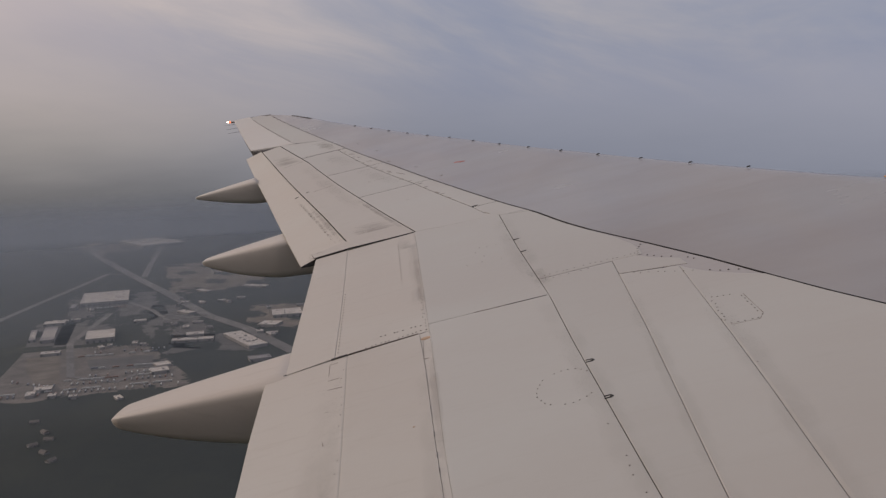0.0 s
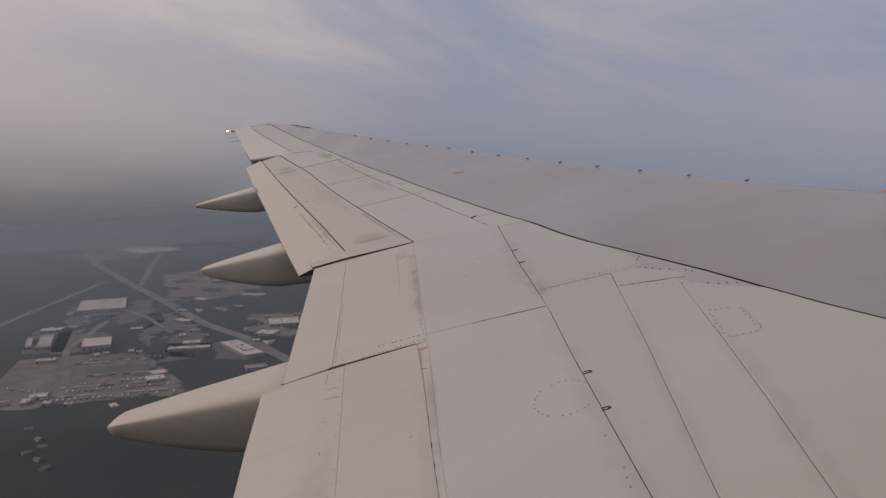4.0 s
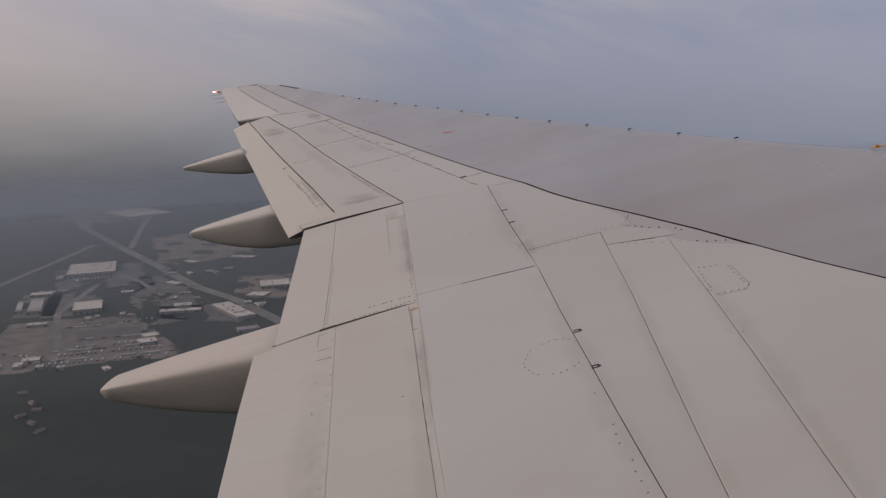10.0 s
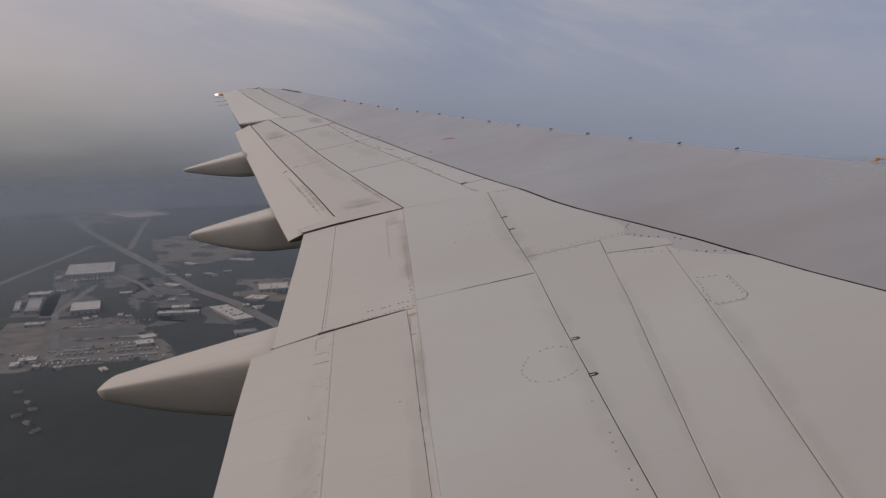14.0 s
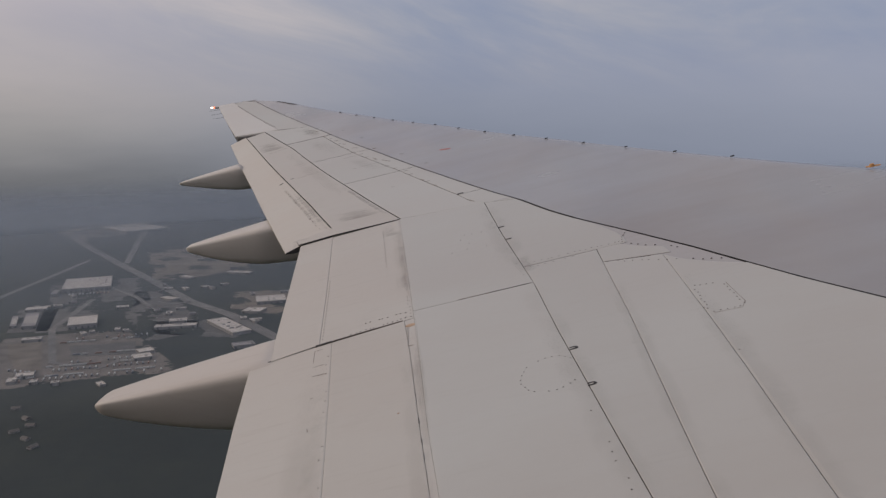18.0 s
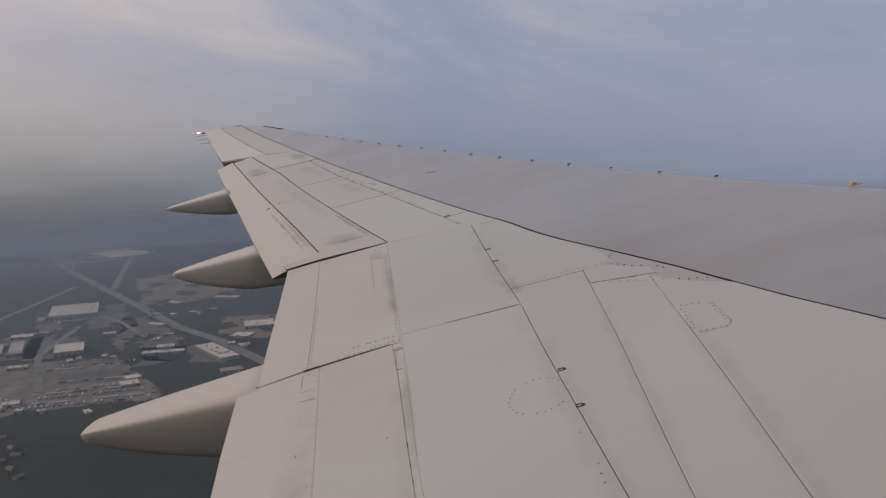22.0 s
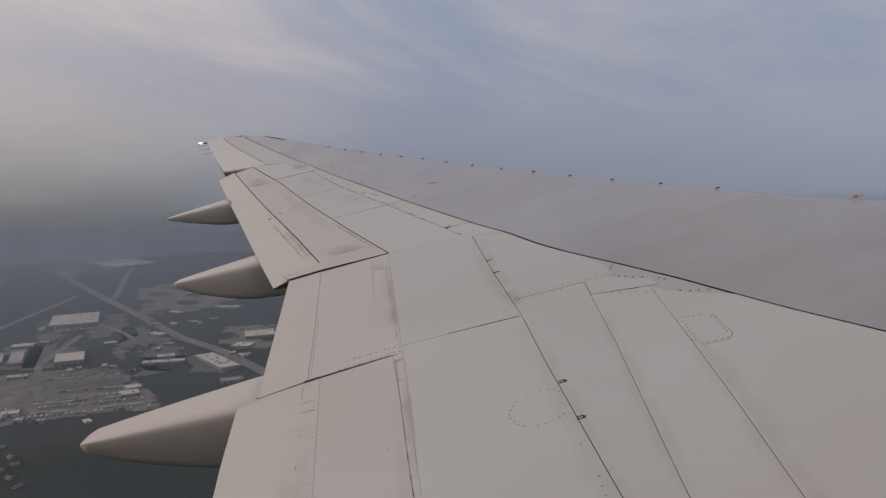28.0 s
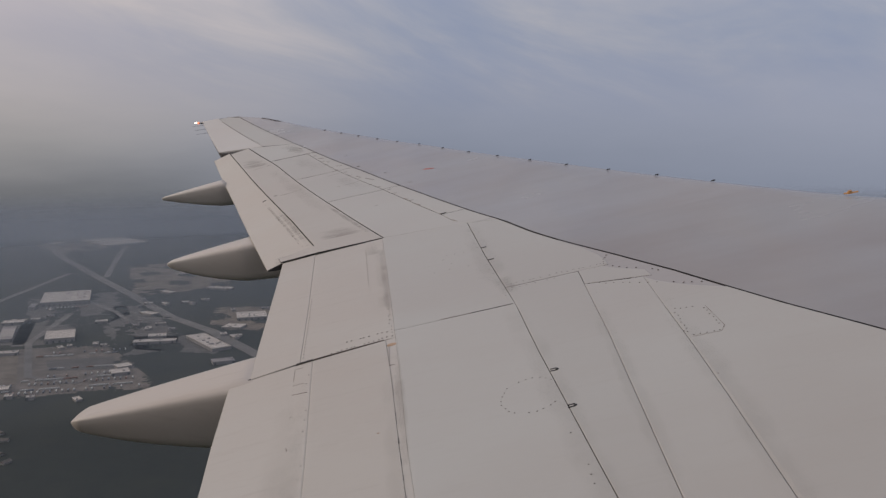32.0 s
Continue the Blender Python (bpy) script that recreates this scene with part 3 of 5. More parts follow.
# leading edge, rounded over the nose
def nose_sheet(y0, y1, nt):
    us = [i / 14 for i in range(15)]
    verts, m = [], nt + 1
    prof = []
    for u in us:
        prof.append(("top", u))
    for k in range(1, 9):
        prof.append(("nose", k / 8))
    prof += [("under", 0.35), ("under", 1.0)]
    for kind, u in prof:
        for j in range(m):
            y = y0 + (y1 - y0) * j / nt
            xb, xf = paint_edge(y) + 0.009, leading(y)
            r = 0.035 if y < 19.5 else 0.035 * max(0.25, (21.6 - y) / 2.1)
            width = xf - xb
            bend = min(0.25, width * 0.5)
            if kind == "top":
                x = xb + width * u
                d = max(0.0, 1 - (xf - x) / bend)
                z = top(x, y) - r * d ** 2.4 - (0.004 if u == 0 else 0)
            elif kind == "nose":
                a = math.pi * u
                x = xf + r * 1.1 * math.sin(a)
                z = top(xf, y) - r - r * 1.4 * (1 - math.cos(a)) / 1.0
            else:
                x = xf - u * min(width, 1.6)
                z = top(x, y) - r * 3.8 - 0.13 * u
            verts.append((x, y, z))
    return verts, grid_faces(len(prof), m)


stations = [-0.6, 1.4, 3.4, 5.9, 8.6, 11.2, 13.6, 15.9, 18.0, 19.95, 21.45]
for a, b in zip(stations, stations[1:]):
    v, f = nose_sheet(a, b, max(6, int((b - a) * 6)))
    part("leading_edge_panel", mesh_of("leading_edge_panel", v, f, SLAT, True), wing, "smooth darker grey leading-edge skin")


# closing cap at the tip
def tip_cap():
    ys = (21.44, 21.50, 21.53)
    verts, faces = [], []
    n = 14
    for q, y in enumerate(ys):
        for low in (0, 1):
            for k in range(n):
                x = -6.96 + (1.0 - 0.25 * q) * k / (n - 1)
                z = top(x, y) - 0.004 - 0.012 * q - low * (0.09 - 0.03 * q) * (0.25 + math.sin(math.pi * k / (n - 1)))
                verts.append((x, y, z))
    for q in range(2):
        a, b = q * 2 * n, (q + 1) * 2 * n
        for k in range(n - 1):
            faces.append((a + k, b + k, b + k + 1, a + k + 1))
            faces.append((a + n + k, a + n + k + 1, b + n + k + 1, b + n + k))
    for k in range(n - 1):
        faces.append((4 * n + k, 5 * n + k, 5 * n + k + 1, 4 * n + k + 1))
    return mesh_of("tip_cap", verts, faces, SKIN)


part("tip_cap", tip_cap(), wing, "rounded wing-tip cap")


# flap track fairings
HALF_SECTION = [(0.0, 1.0), (0.50, 0.995), (0.78, 0.975), (0.91, 0.935), (0.97, 0.875), (0.995, 0.79), (0.995, 0.68), (0.955, 0.42), (0.89, 0.10), (0.80, -0.25), (0.70, -0.56), (0.58, -0.80), (0.42, -0.94), (0.22, -0.99), (0.0, -1.0)]
POD_SECTION = HALF_SECTION + [(-px, pz) for px, pz in HALF_SECTION[-2:0:-1]]


def fairing(y, tip_x, tip_z, te_x, te_top, te_bottom, half, fore, blunt=1.0):
    """A canoe fairing: rounded box section, pointed at the tail, running forward under the wing."""
    verts, faces = [], []
    n, steps = len(POD_SECTION), 90
    for i in range(steps + 1):
        s = i / steps
        x = tip_x + (te_x - tip_x + fore) * s ** 1.6
        k = (x - tip_x) / (te_x - tip_x)
        kk = min(k, 1.0)
        up = tip_z + 0.055 * blunt + (te_top - tip_z - 0.055 * blunt) * kk ** 0.95
        dn = tip_z - 0.05 * blunt + (te_bottom - tip_z + 0.05 * blunt) * (1 - (1 - kk) ** (1.2 + 1.3 * blunt))
        if k > 1:
            up = te_top + 0.18 * (x - te_x) - 0.05 * (k - 1)
            dn = te_bottom + 0.10 * (x - te_x)
        end = min(1.0, math.sqrt(max(0.0, 1 - (1 - min(1.0, (x - tip_x) / (half * 0.40 * blunt))) ** 2)) + 0.02)
        w = half * (0.30 * blunt + (1 - 0.30 * blunt) * kk ** 0.75) * end
        mid, hgt = (up + dn) / 2, max(0.004, (up - dn) / 2) * end
        if i == 0:
            w, hgt = 0.004, 0.004
        for px, pz in POD_SECTION:
            vy = y + px * w
            z = mid + pz * hgt + 0.15 * (vy - y) * (1.0 if pz > 0 else 0.3)
            edge = flap_out_te(vy) if vy > 9.9 else (flap_in_te(vy) if vy < 6.62 else aileron_in_te(vy))
            if x > edge:
                z = min(z, top(x, vy) - (0.055 if vy < 9.9 else 0.17))
            verts.append((x, vy, z))
    for i in range(steps):
        for j in range(n):
            a, b = i * n + j, i * n + (j + 1) % n
            faces.append((a, a + n, b + n, b))
    faces.append(tuple(range(n)))
    faces.append(tuple(steps * n + j for j in reversed(range(n))))
    return mesh_of("flap_track_fairing", verts, faces, POD, True)


for args in ((6.88, -3.44, -2.27, -1.97, -1.81, -2.45, 0.33, 2.6), (11.98, -4.47, -1.64, -3.30, -1.285, -1.86, 0.29, 2.2, 0.62), (15.92, -5.98, -0.945, -4.80, -0.605, -1.07, 0.28, 1.7, 0.40)):
    part("flap_track_fairing", fairing(*args), wing, "canoe-shaped flap track fairing with a pointed tail")

# ---- small things on the wing ----
def stud_mesh(spots, radius, height, mat, name, sides=8, stretch=1.0):
    """Low round heads standing on the skin at the given places."""
    verts, faces = [], []
    for x, y in spots:
        b = len(verts)
        for k in range(sides):
            a = 2 * math.pi * k / sides
            px, py = x + radius * stretch * math.cos(a), y + radius * math.sin(a)
            verts.append((px, py, deck(px, py) - 0.002))
        for k in range(sides):
            a = 2 * math.pi * k / sides
            px, py = x + 0.7 * radius * stretch * math.cos(a), y + 0.7 * radius * math.sin(a)
            verts.append((px, py, deck(px, py) + height))
        faces += [(b + k, b + (k + 1) % sides, b + sides + (k + 1) % sides, b + sides + k) for k in range(sides)]
        faces.append(tuple(b + sides + k for k in range(sides)))
    return mesh_of(name, verts, faces, mat)


def along(a, b, n):
    return [(a[0] + (b[0] - a[0]) * k / (n - 1), a[1] + (b[1] - a[1]) * k / (n - 1)) for k in range(n)]


rng = random.Random(5)


def loose(spots, amount=0.008, skip=0.12):
    return [(x + rng.uniform(-amount, amount), y + rng.uniform(-amount, amount)) for x, y in spots if rng.random() > skip]


rivet_meshes = {}


def rivets(spots, label, radius=0.0058, stretch=1.0, height=0.0025):
    """Single rivets on one shared head, each laid on the slope of the skin."""
    key = (radius, stretch, height)
    if key not in rivet_meshes:
        v = [(radius * f * stretch * math.cos(k * math.pi / 4), radius * f * math.sin(k * math.pi / 4), h) for f, h in ((1.0, -0.003), (0.7, height)) for k in range(8)]
        rivet_meshes[key] = mesh_of("rivet", v, [(k, (k + 1) % 8, 8 + (k + 1) % 8, 8 + k) for k in range(8)] + [tuple(range(8, 16))], RIVET)
    for x, y in spots:
        ob = new("rivet", rivet_meshes[key])
        ob.parent = wing
        slope = Vector((deck(x, y) - deck(x + 0.1, y), deck(x, y) - deck(x, y + 0.1), 0.1)).normalized()
        ob.matrix_local = Matrix.Translation((x, y, deck(x, y))) @ Vector((0, 0, 1)).rotation_difference(slope).to_matrix().to_4x4()


rivets(loose(along((-1.13, 6.93), (-0.76, 6.95), 11)), "row of dull rivets across the aileron end", stretch=1.4)
rivets(loose(along((-1.22, 6.77), (-0.74, 6.83), 14)), "row of dull rivets across the aileron end", stretch=1.4)
rivets([(aileron_in_seam(y) + 0.020, y) for y in [6.82 + 0.075 * k for k in range(21)]], "close row of rivets beside the aileron seam", 0.006)
rivets(loose([(hinge_in(y) - 0.035, y) for y in [6.95 + 0.09 * k for k in range(12)]], 0.004, 0.25), "faint rivets along the shroud edge", 0.005)
rivets(loose([(hinge_in(y) + 0.010, y) for y in [5.85 + 0.055 * k for k in range(20)]], 0.003, 0.2), "fine rivets along the fixed skin's edge", 0.0026)
rivets(loose([(hinge_in(y) - 0.022, y) for y in [6.9 + 0.075 * k for k in range(22)]], 0.003, 0.3), "fine rivets along the aileron hinge", 0.0036)
rivets(loose(along((0.24, 7.42), (1.00, 7.42), 17), 0.012, 0.1), "double row of rivets at a skin joint", 0.0060, 1.3)
rivets(loose(along((0.24, 7.31), (0.60, 7.31), 7), 0.012, 0.3), "double row of rivets at a skin joint", 0.0060, 1.3)
rivets(loose(along((0.86, 7.0), (1.62, 6.50), 14), 0.012, 0.15), "rivets along the sealant patch", 0.0060, 1.3)
rivets(loose(along((1.02, 7.40), (1.06, 7.62), 5) + along((1.08, 7.30), (1.40, 6.95), 7), 0.01, 0.1), "rivets round the sealant patch", 0.0060, 1.3)
d_shape = along((1.34, 6.09), (1.50, 6.05), 5) + along((1.52, 6.00), (1.55, 5.62), 7) + along((1.52, 5.58), (1.36, 5.59), 5) + along((1.335, 5.66), (1.33, 6.02), 7)
rivets(loose(d_shape, 0.006, 0.05), "rivets round an access panel", 0.0060, 1.2)
ring = [(0.285 + 0.185 * math.cos(a), 5.24 + 0.235 * math.sin(a)) for a in [2 * math.pi * k / 26 for k in range(26)] if not -0.5 < math.atan2(math.sin(a), math.cos(a)) < 0.55]
rivets(loose(ring, 0.005, 0.06), "rivets round a circular access panel", 0.0052, 1.2)
rivets(loose([(spar(y) - 0.06, y) for y in [3.4 + 0.09 * k for k in range(24)]], 0.008, 0.45), "scattered rivets behind the spar seam", 0.0052, 1.2)
rivets(loose([(spar(y) - 0.03, y) for y in [7.0 + 0.16 * k for k in range(16)]], 0.008, 0.5), "scattered rivets behind the spar seam", 0.0052, 1.2)
rivets(loose([(plank_b(y) + 0.02, y) for y in [3.6 + 0.35 * k for k in range(8)]], 0.02, 0.3), "few dull rivets beside a plank seam", 0.0052, 1.2)
rivets(loose([(-0.45 + 0.10 * i + 0.02 * j, 8.22 + 0.16 * j) for i in range(4) for j in range(4)], 0.03, 0.35), "cluster of dull fasteners on the skin", 0.0052, 1.2)
rivets(loose([(flap_in_seam(y) - 0.03, y) for y in [4.2 + 0.16 * k for k in range(15)]], 0.008, 0.35), "rivets behind the flap seam", 0.006)
rivets(loose([(spar(y) + 0.03, y) for y in [10.5 + 0.30 * k for k in range(19)]], 0.03, 0.3), "dull fasteners ahead of the spoilers", 0.013, 3.2)
rivets(loose([(-1.1 - 0.45 * k, 12.2 + 0.95 * k + 0.3) for k in range(5)], 0.08, 0.0), "dull fasteners on the outer skin", 0.012, 3.0)

# dark stud heads along the leading edge
stud_line = {x: y for x, y in ((-3.29, 18.10), (-1.10, 15.03), (0.69, 12.12), (2.39, 9.20))}
for k in range(14):
    x = -3.29 + 0.437 * k
    y = float(np.interp(x, list(stud_line), list(stud_line.values())))
    part("leading_edge_stud", stud_mesh([(x, y)], 0.017, 0.007, BLACK, "leading_edge_stud", 8, 1.5), wing, "small dark stud on the leading edge")
part("tie_down_fitting", stud_mesh([(3.21, 7.79)], 0.020, 0.022, ORANGE, "tie_down_fitting", 8, 1.3), wing, "small orange fitting on the leading edge")


def strip(name, x0, y0, x1, y1, width, lift, mat, label="", parent=None, n=8, ragged=0.0):
    """A thin raised strip lying on the skin."""
    verts, faces = [], []
    dx, dy = x1 - x0, y1 - y0
    s = math.hypot(dx, dy)
    nx, ny = -dy / s * width / 2, dx / s * width / 2
    for k in range(n + 1):
        f = k / n
        w = 1 + rng.uniform(-ragged, ragged)
        for side in (1, -1):
            x, y = x0 + dx * f + nx * side * w, y0 + dy * f + ny * side * w
            verts += [(x, y, deck(x, y) + lift), (x, y, deck(x, y) - 0.002)]
    for k in range(n):
        b = 4 * k
        faces += [(b, b + 2, b + 6, b + 4), (b, b + 4, b + 5, b + 1), (b + 2, b + 3, b + 7, b + 6)]
    faces += [(0, 1, 3, 2), (4 * n, 4 * n + 2, 4 * n + 3, 4 * n + 1)]
    return part(name, mesh_of(name, verts, faces, mat), parent or wing, label)


# little hoops on the spar seam
def hoop(x, y, length, width):
    base = part("lifting_hoop", stud_mesh([(x + length, y)], width * 0.45, 0.004, BLACK, "lifting_hoop", 8, 1.0), wing, "small dark metal hoop on the spar seam")
    for off in (-width / 2, width / 2):
        strip("hoop_arm", x, y + off, x + length, y + off, 0.004, 0.005, BLACK, parent=base, n=3)


hoop(0.425, 5.53, 0.045, 0.030)
hoop(0.485, 4.98, 0.045, 0.030)
strip("hoop_arm", spar(8.68), 8.68, spar(8.68) + 0.055, 8.68, 0.010, 0.005, BLACK, "small dark bracket on the spar seam", n=3)
strip("hoop_arm", spar(8.24), 8.24, spar(8.24) + 0.055, 8.24, 0.010, 0.005, BLACK, "small dark bracket on the spar seam", n=3)
strip("hoop_arm", -0.52, 10.40, -0.45, 10.41, 0.018, 0.005, BLACK, "small dark bracket by the spoiler hinge", n=3)

strip("red_mark", -0.90, 13.10, -0.74, 13.02, 0.05, 0.0015, RUST, "faded red stencil mark on the grey skin", n=5, ragged=0.3)
part("peeled_patch", stud_mesh([(-0.725, 6.635)], 0.034, 0.0015, PEEL, "peeled_patch", 9, 1.25), wing, "tan spot of peeled paint")

strip("fitting_plate", 3.17, 7.81, 3.28, 7.78, 0.03, 0.003, ORANGE, "thin orange plate under the tie-down fitting", n=4)

# seams drawn by thin sealant beads on the control surfaces
strip("sealant_bead", -4.66, 18.06, -6.33, 21.06, 0.012, 0.001, GRIME, "grimy aileron hinge line", n=14, ragged=0.25)
for a, b, w in (((-1.441, 6.30), (-1.357, 6.305), 0.007), ((-1.41, 6.13), (-1.297, 6.12), 0.008), ((-1.49, 6.62), (-1.426, 6.62), 0.005), ((-1.49, 6.62), (-1.453, 6.38), 0.004), ((-1.345, 5.75), (-1.325, 5.75), 0.007), ((-1.27, 5.30), (-1.255, 5.25), 0.008)):
    strip("scuff", *a, *b, w, 0.001, GRIME, "short grimy scuff beside the flap seam", n=4, ragged=0.4)
for a, b in (((-0.745, 6.62), (-0.70, 6.22)), ((-0.70, 6.22), (-0.66, 6.22))):
    strip("scratch", *a, *b, 0.0018, 0.001, GRIME, "thin dark scratch in the paint", n=6, ragged=0.5)
strip("rib_joint", 0.23, 6.931, -0.10, 6.935, 0.008, 0.0012, DARK, "dark open end of a skin joint", n=6, ragged=0.3)
strip("rib_joint", -0.10, 6.935, -0.36, 6.938, 0.0045, 0.0012, GRIME, "grimy skin joint", n=6, ragged=0.4)
strip("sealant_bead", 0.10, 9.70, -0.08, 9.72, 0.03, 0.001, PRIMER, "small smear of grey sealant", n=5, ragged=0.4)


def smudge(y0, y1, back, front, label, lift=0.0035, hard=False, mat=None):
    verts, uvs = [], []
    n, m = 8, 14
    for i in range(n + 1):
        for j in range(m + 1):
            u, v = i / n, j / m
            y = y0 + (y1 - y0) * v
            x = back(y) + (front(y) - back(y)) * u
            verts.append((x, y, deck(x, y) + lift))
            uvs.append((u, 0.5 + 0.5 * v if hard else v))
    ob = part("smudge", mesh_of("smudge", verts, grid_faces(n + 1, m + 1), mat or SMUDGE, uvs=uvs), wing, label)
    return ob


smudge(16.02, 16.85, shifted(flap_out_seam, -0.04), shifted(hinge_out, -0.03), "dark sooty smear across the outboard flap", hard=True)
smudge(16.2, 17.5, shifted(flap_out_te, 0.04), shifted(flap_out_te, 0.55), "thin brown soot near the flap's outer end", -0.015)
smudge(10.40, 10.95, shifted(hinge_out, -0.66), shifted(hinge_out, -0.03), "grey grime band near the flap's inner end", hard=True)
smudge(9.98, 12.5, shifted(hinge_out, -0.10), shifted(hinge_out, -0.01), "soot along the spoiler edge")
smudge(10.2, 12.9, shifted(flap_out_seam, -0.09), shifted(flap_out_seam, 0.0), "line of grime behind the flap seam", 0.001)
smudge(10.06, 10.30, shifted(flap_out_te, 0.04), shifted(flap_out_te, 0.45), "brown grime at the flap's inner corner", -0.012)
smudge(16.3, 17.4, shifted(spar, -0.20), shifted(spar, 0.1), "grey smear on the outer skin")

smudge(1.0, 6.7, shifted(hinge_in, -0.16), hinge_in, "thin brown band behind the fixed skin", 0.003, mat=FILM)
smudge(7.2, 9.9, shifted(hinge_in, -0.13), shifted(hinge_in, 0.0), "thin brown film on the aileron panel", 0.003, mat=FILM)
smudge(1.0, 6.6, shifted(flap_in_seam, -0.14), shifted(flap_in_seam, 0.02), "thin brown film along the flap seam", 0.002, mat=FILM)
smudge(2.4, 7.3, shifted(spar, -0.16), shifted(spar, 0.10), "thin brown film along the spar seam", 0.002, mat=FILM)
smudge(7.0, 9.8, shifted(spar, -0.18), shifted(spar, 0.14), "thin brown film along the spar seam", 0.002, mat=FILM)
smudge(2.4, 6.9, shifted(plank_b, -0.10), shifted(plank_b, 0.14), "thin brown film along a plank seam", 0.002, mat=FILM)
smudge(2.4, 7.2, shifted(plank_a, -0.08), shifted(plank_a, 0.09), "thin brown film along a plank seam", 0.002, mat=FILM)
smudge(2.0, 6.5, shifted(flap_in_seam, -0.30), shifted(flap_in_seam, -0.01), "grimy band behind the flap seam", 0.002, mat=FILM)
smudge(11.0, 16.0, shifted(hinge_out, -0.30), shifted(hinge_out, -0.01), "thin brown film behind the spoilers", 0.003, mat=FILM)
smudge(12.5, 14.2, shifted(spar, -0.35), shifted(spar, -0.01), "thin grey film on a spoiler", 0.003, mat=FILM)
smudge(14.5, 16.1, shifted(spar, -0.45), shifted(spar, -0.01), "thin grey film on a spoiler", 0.003, mat=FILM)
smudge(9.35, 9.95, shifted(hinge_in, -0.24), shifted(hinge_in, -0.01), "dark grime at the aileron panel's outer corner", 0.003, hard=True, mat=DARK_FILM)
smudge(7.0, 9.9, shifted(hinge_in, -0.075), shifted(hinge_in, 0.02), "soft dark line along the aileron hinge", 0.0035, mat=DARK_FILM)
strip("streak", hinge_in(9.6) - 0.20, 9.6, hinge_in(8.3) - 0.19, 8.3, 0.0026, 0.0008, FLAP_STREAK, "thin grey streak on the aileron", n=14, ragged=0.7)
smudge(4.2, 6.8, shifted(hinge_in, -0.06), shifted(hinge_in, 0.03), "soft dark line along the fixed skin's edge", 0.0035, mat=DARK_FILM)
smudge(7.15, 7.75, shifted(spar, -0.10), shifted(spar, 0.12), "dark grime round a corner of the spar seam", 0.0025, mat=DARK_FILM)
for a, b in (((1.535, 6.03), (1.565, 5.64)), ((1.565, 5.64), (1.525, 5.56)), ((1.525, 5.56), (1.35, 5.57))):
    strip("panel_edge", *a, *b, 0.0035, 0.001, GRIME, "thin grimy edge of an access panel", n=6, ragged=0.6)
# broken dark line in the joint ahead of the inboard flap
for k in range(26):
    y = 4.35 + 0.09 * k
    thick = 0.0034 if 4.5 < y < 5.35 else 0.0016
    if rng.random() < 0.72:
        strip("joint_grime", flap_line(y), y, flap_line(y + 0.075), y + 0.075, thick * rng.uniform(0.5, 1.2), 0.0012, GRIME if thick < 0.003 else DARK, "broken dark grime in the flap joint", n=4, ragged=0.6)
# dark gap between the inboard flap and the inboard aileron
for x0, y0, x1, y1, wd, mt in ((-2.01, 6.652, -1.72, 6.682, 0.008, DARK), (-1.50, 6.708, -1.37, 6.722, 0.020, DARK), (-1.36, 6.726, -1.06, 6.752, 0.003, GRIME), (-1.06, 6.752, -0.80, 6.772, 0.0045, GRIME)):
    strip("rib_gap", x0, y0, x1, y1, wd, 0.004, mt, "dark gap at the end of the inboard flap", n=6, ragged=0.3)
# worn chordwise seams and spots on the outboard flap
strip("seam_line", -4.22, 15.82, -3.88, 15.98, 0.010, 0.001, GRIME, "worn chordwise seam on the flap", n=8, ragged=0.5)
strip("seam_line", -3.17, 13.47, -2.86, 13.60, 0.010, 0.001, GRIME, "worn chordwise seam on the flap", n=8, ragged=0.5)
part("screw_head", stud_mesh([(-3.27, 13.54)], 0.028, 0.002, RIVET, "screw_head", 8, 1.4), wing, "dark screw head on the flap seam")
part("screw_head", stud_mesh([(-3.43, 14.98)], 0.022, 0.002, RIVET, "screw_head", 8, 1.4), wing, "dark screw head on the flap seam")
smudge(10.25, 13.6, shifted(flap_out_seam, -0.145), shifted(flap_out_seam, -0.08), "line of soot behind the flap slot", 0.002)
for k in range(14):
    y = 10.30 + 0.20 * k + rng.uniform(-0.05, 0.05)
    x, ln = flap_out_seam(y) - 0.115 + rng.uniform(-0.010, 0.010), rng.uniform(0.03, 0.10)
    strip("grime_fleck", x, y, x - 0.42 * ln, y + ln, rng.uniform(0.004, 0.007) * (2.4 if k in (0, 4, 9) else 1.0), 0.0012, GRIME, "ragged fleck of grime behind the flap slot", n=4, ragged=0.6)
part("screw_head", stud_mesh([(flap_out_seam(13.5) - 0.085, 13.5)], 0.030, 0.003, DARK, "screw_head", 8, 1.4), wing, "dark screw head behind the flap slot")
# short worn fittings along the front of the spoilers
for x0, y0, x1, y1, w in ((-2.98, 15.65, -2.86, 15.54, 0.022), (-2.51, 14.74, -2.39, 14.66, 0.022), (-1.82, 13.37, -1.66, 13.14, 0.020), (-1.06, 11.60, -1.0, 11.5, 0.018), (-0.88, 11.17, -0.81, 11.07, 0.018),
                          (-3.58, 16.88, -3.50, 16.76, 0.020), (-2.76, 15.24, -2.69, 15.15, 0.018), (-2.0, 13.64, -1.93, 13.55, 0.022), (-0.36, 10.02, -0.30, 9.90, 0.012), (-3.33, 16.28, -3.24, 16.14, 0.018)):
    strip("hinge_fitting", x0, y0, x1, y1, w * 0.5, 0.003, GRIME, "short worn hinge fitting ahead of a spoiler", n=4, ragged=0.5)
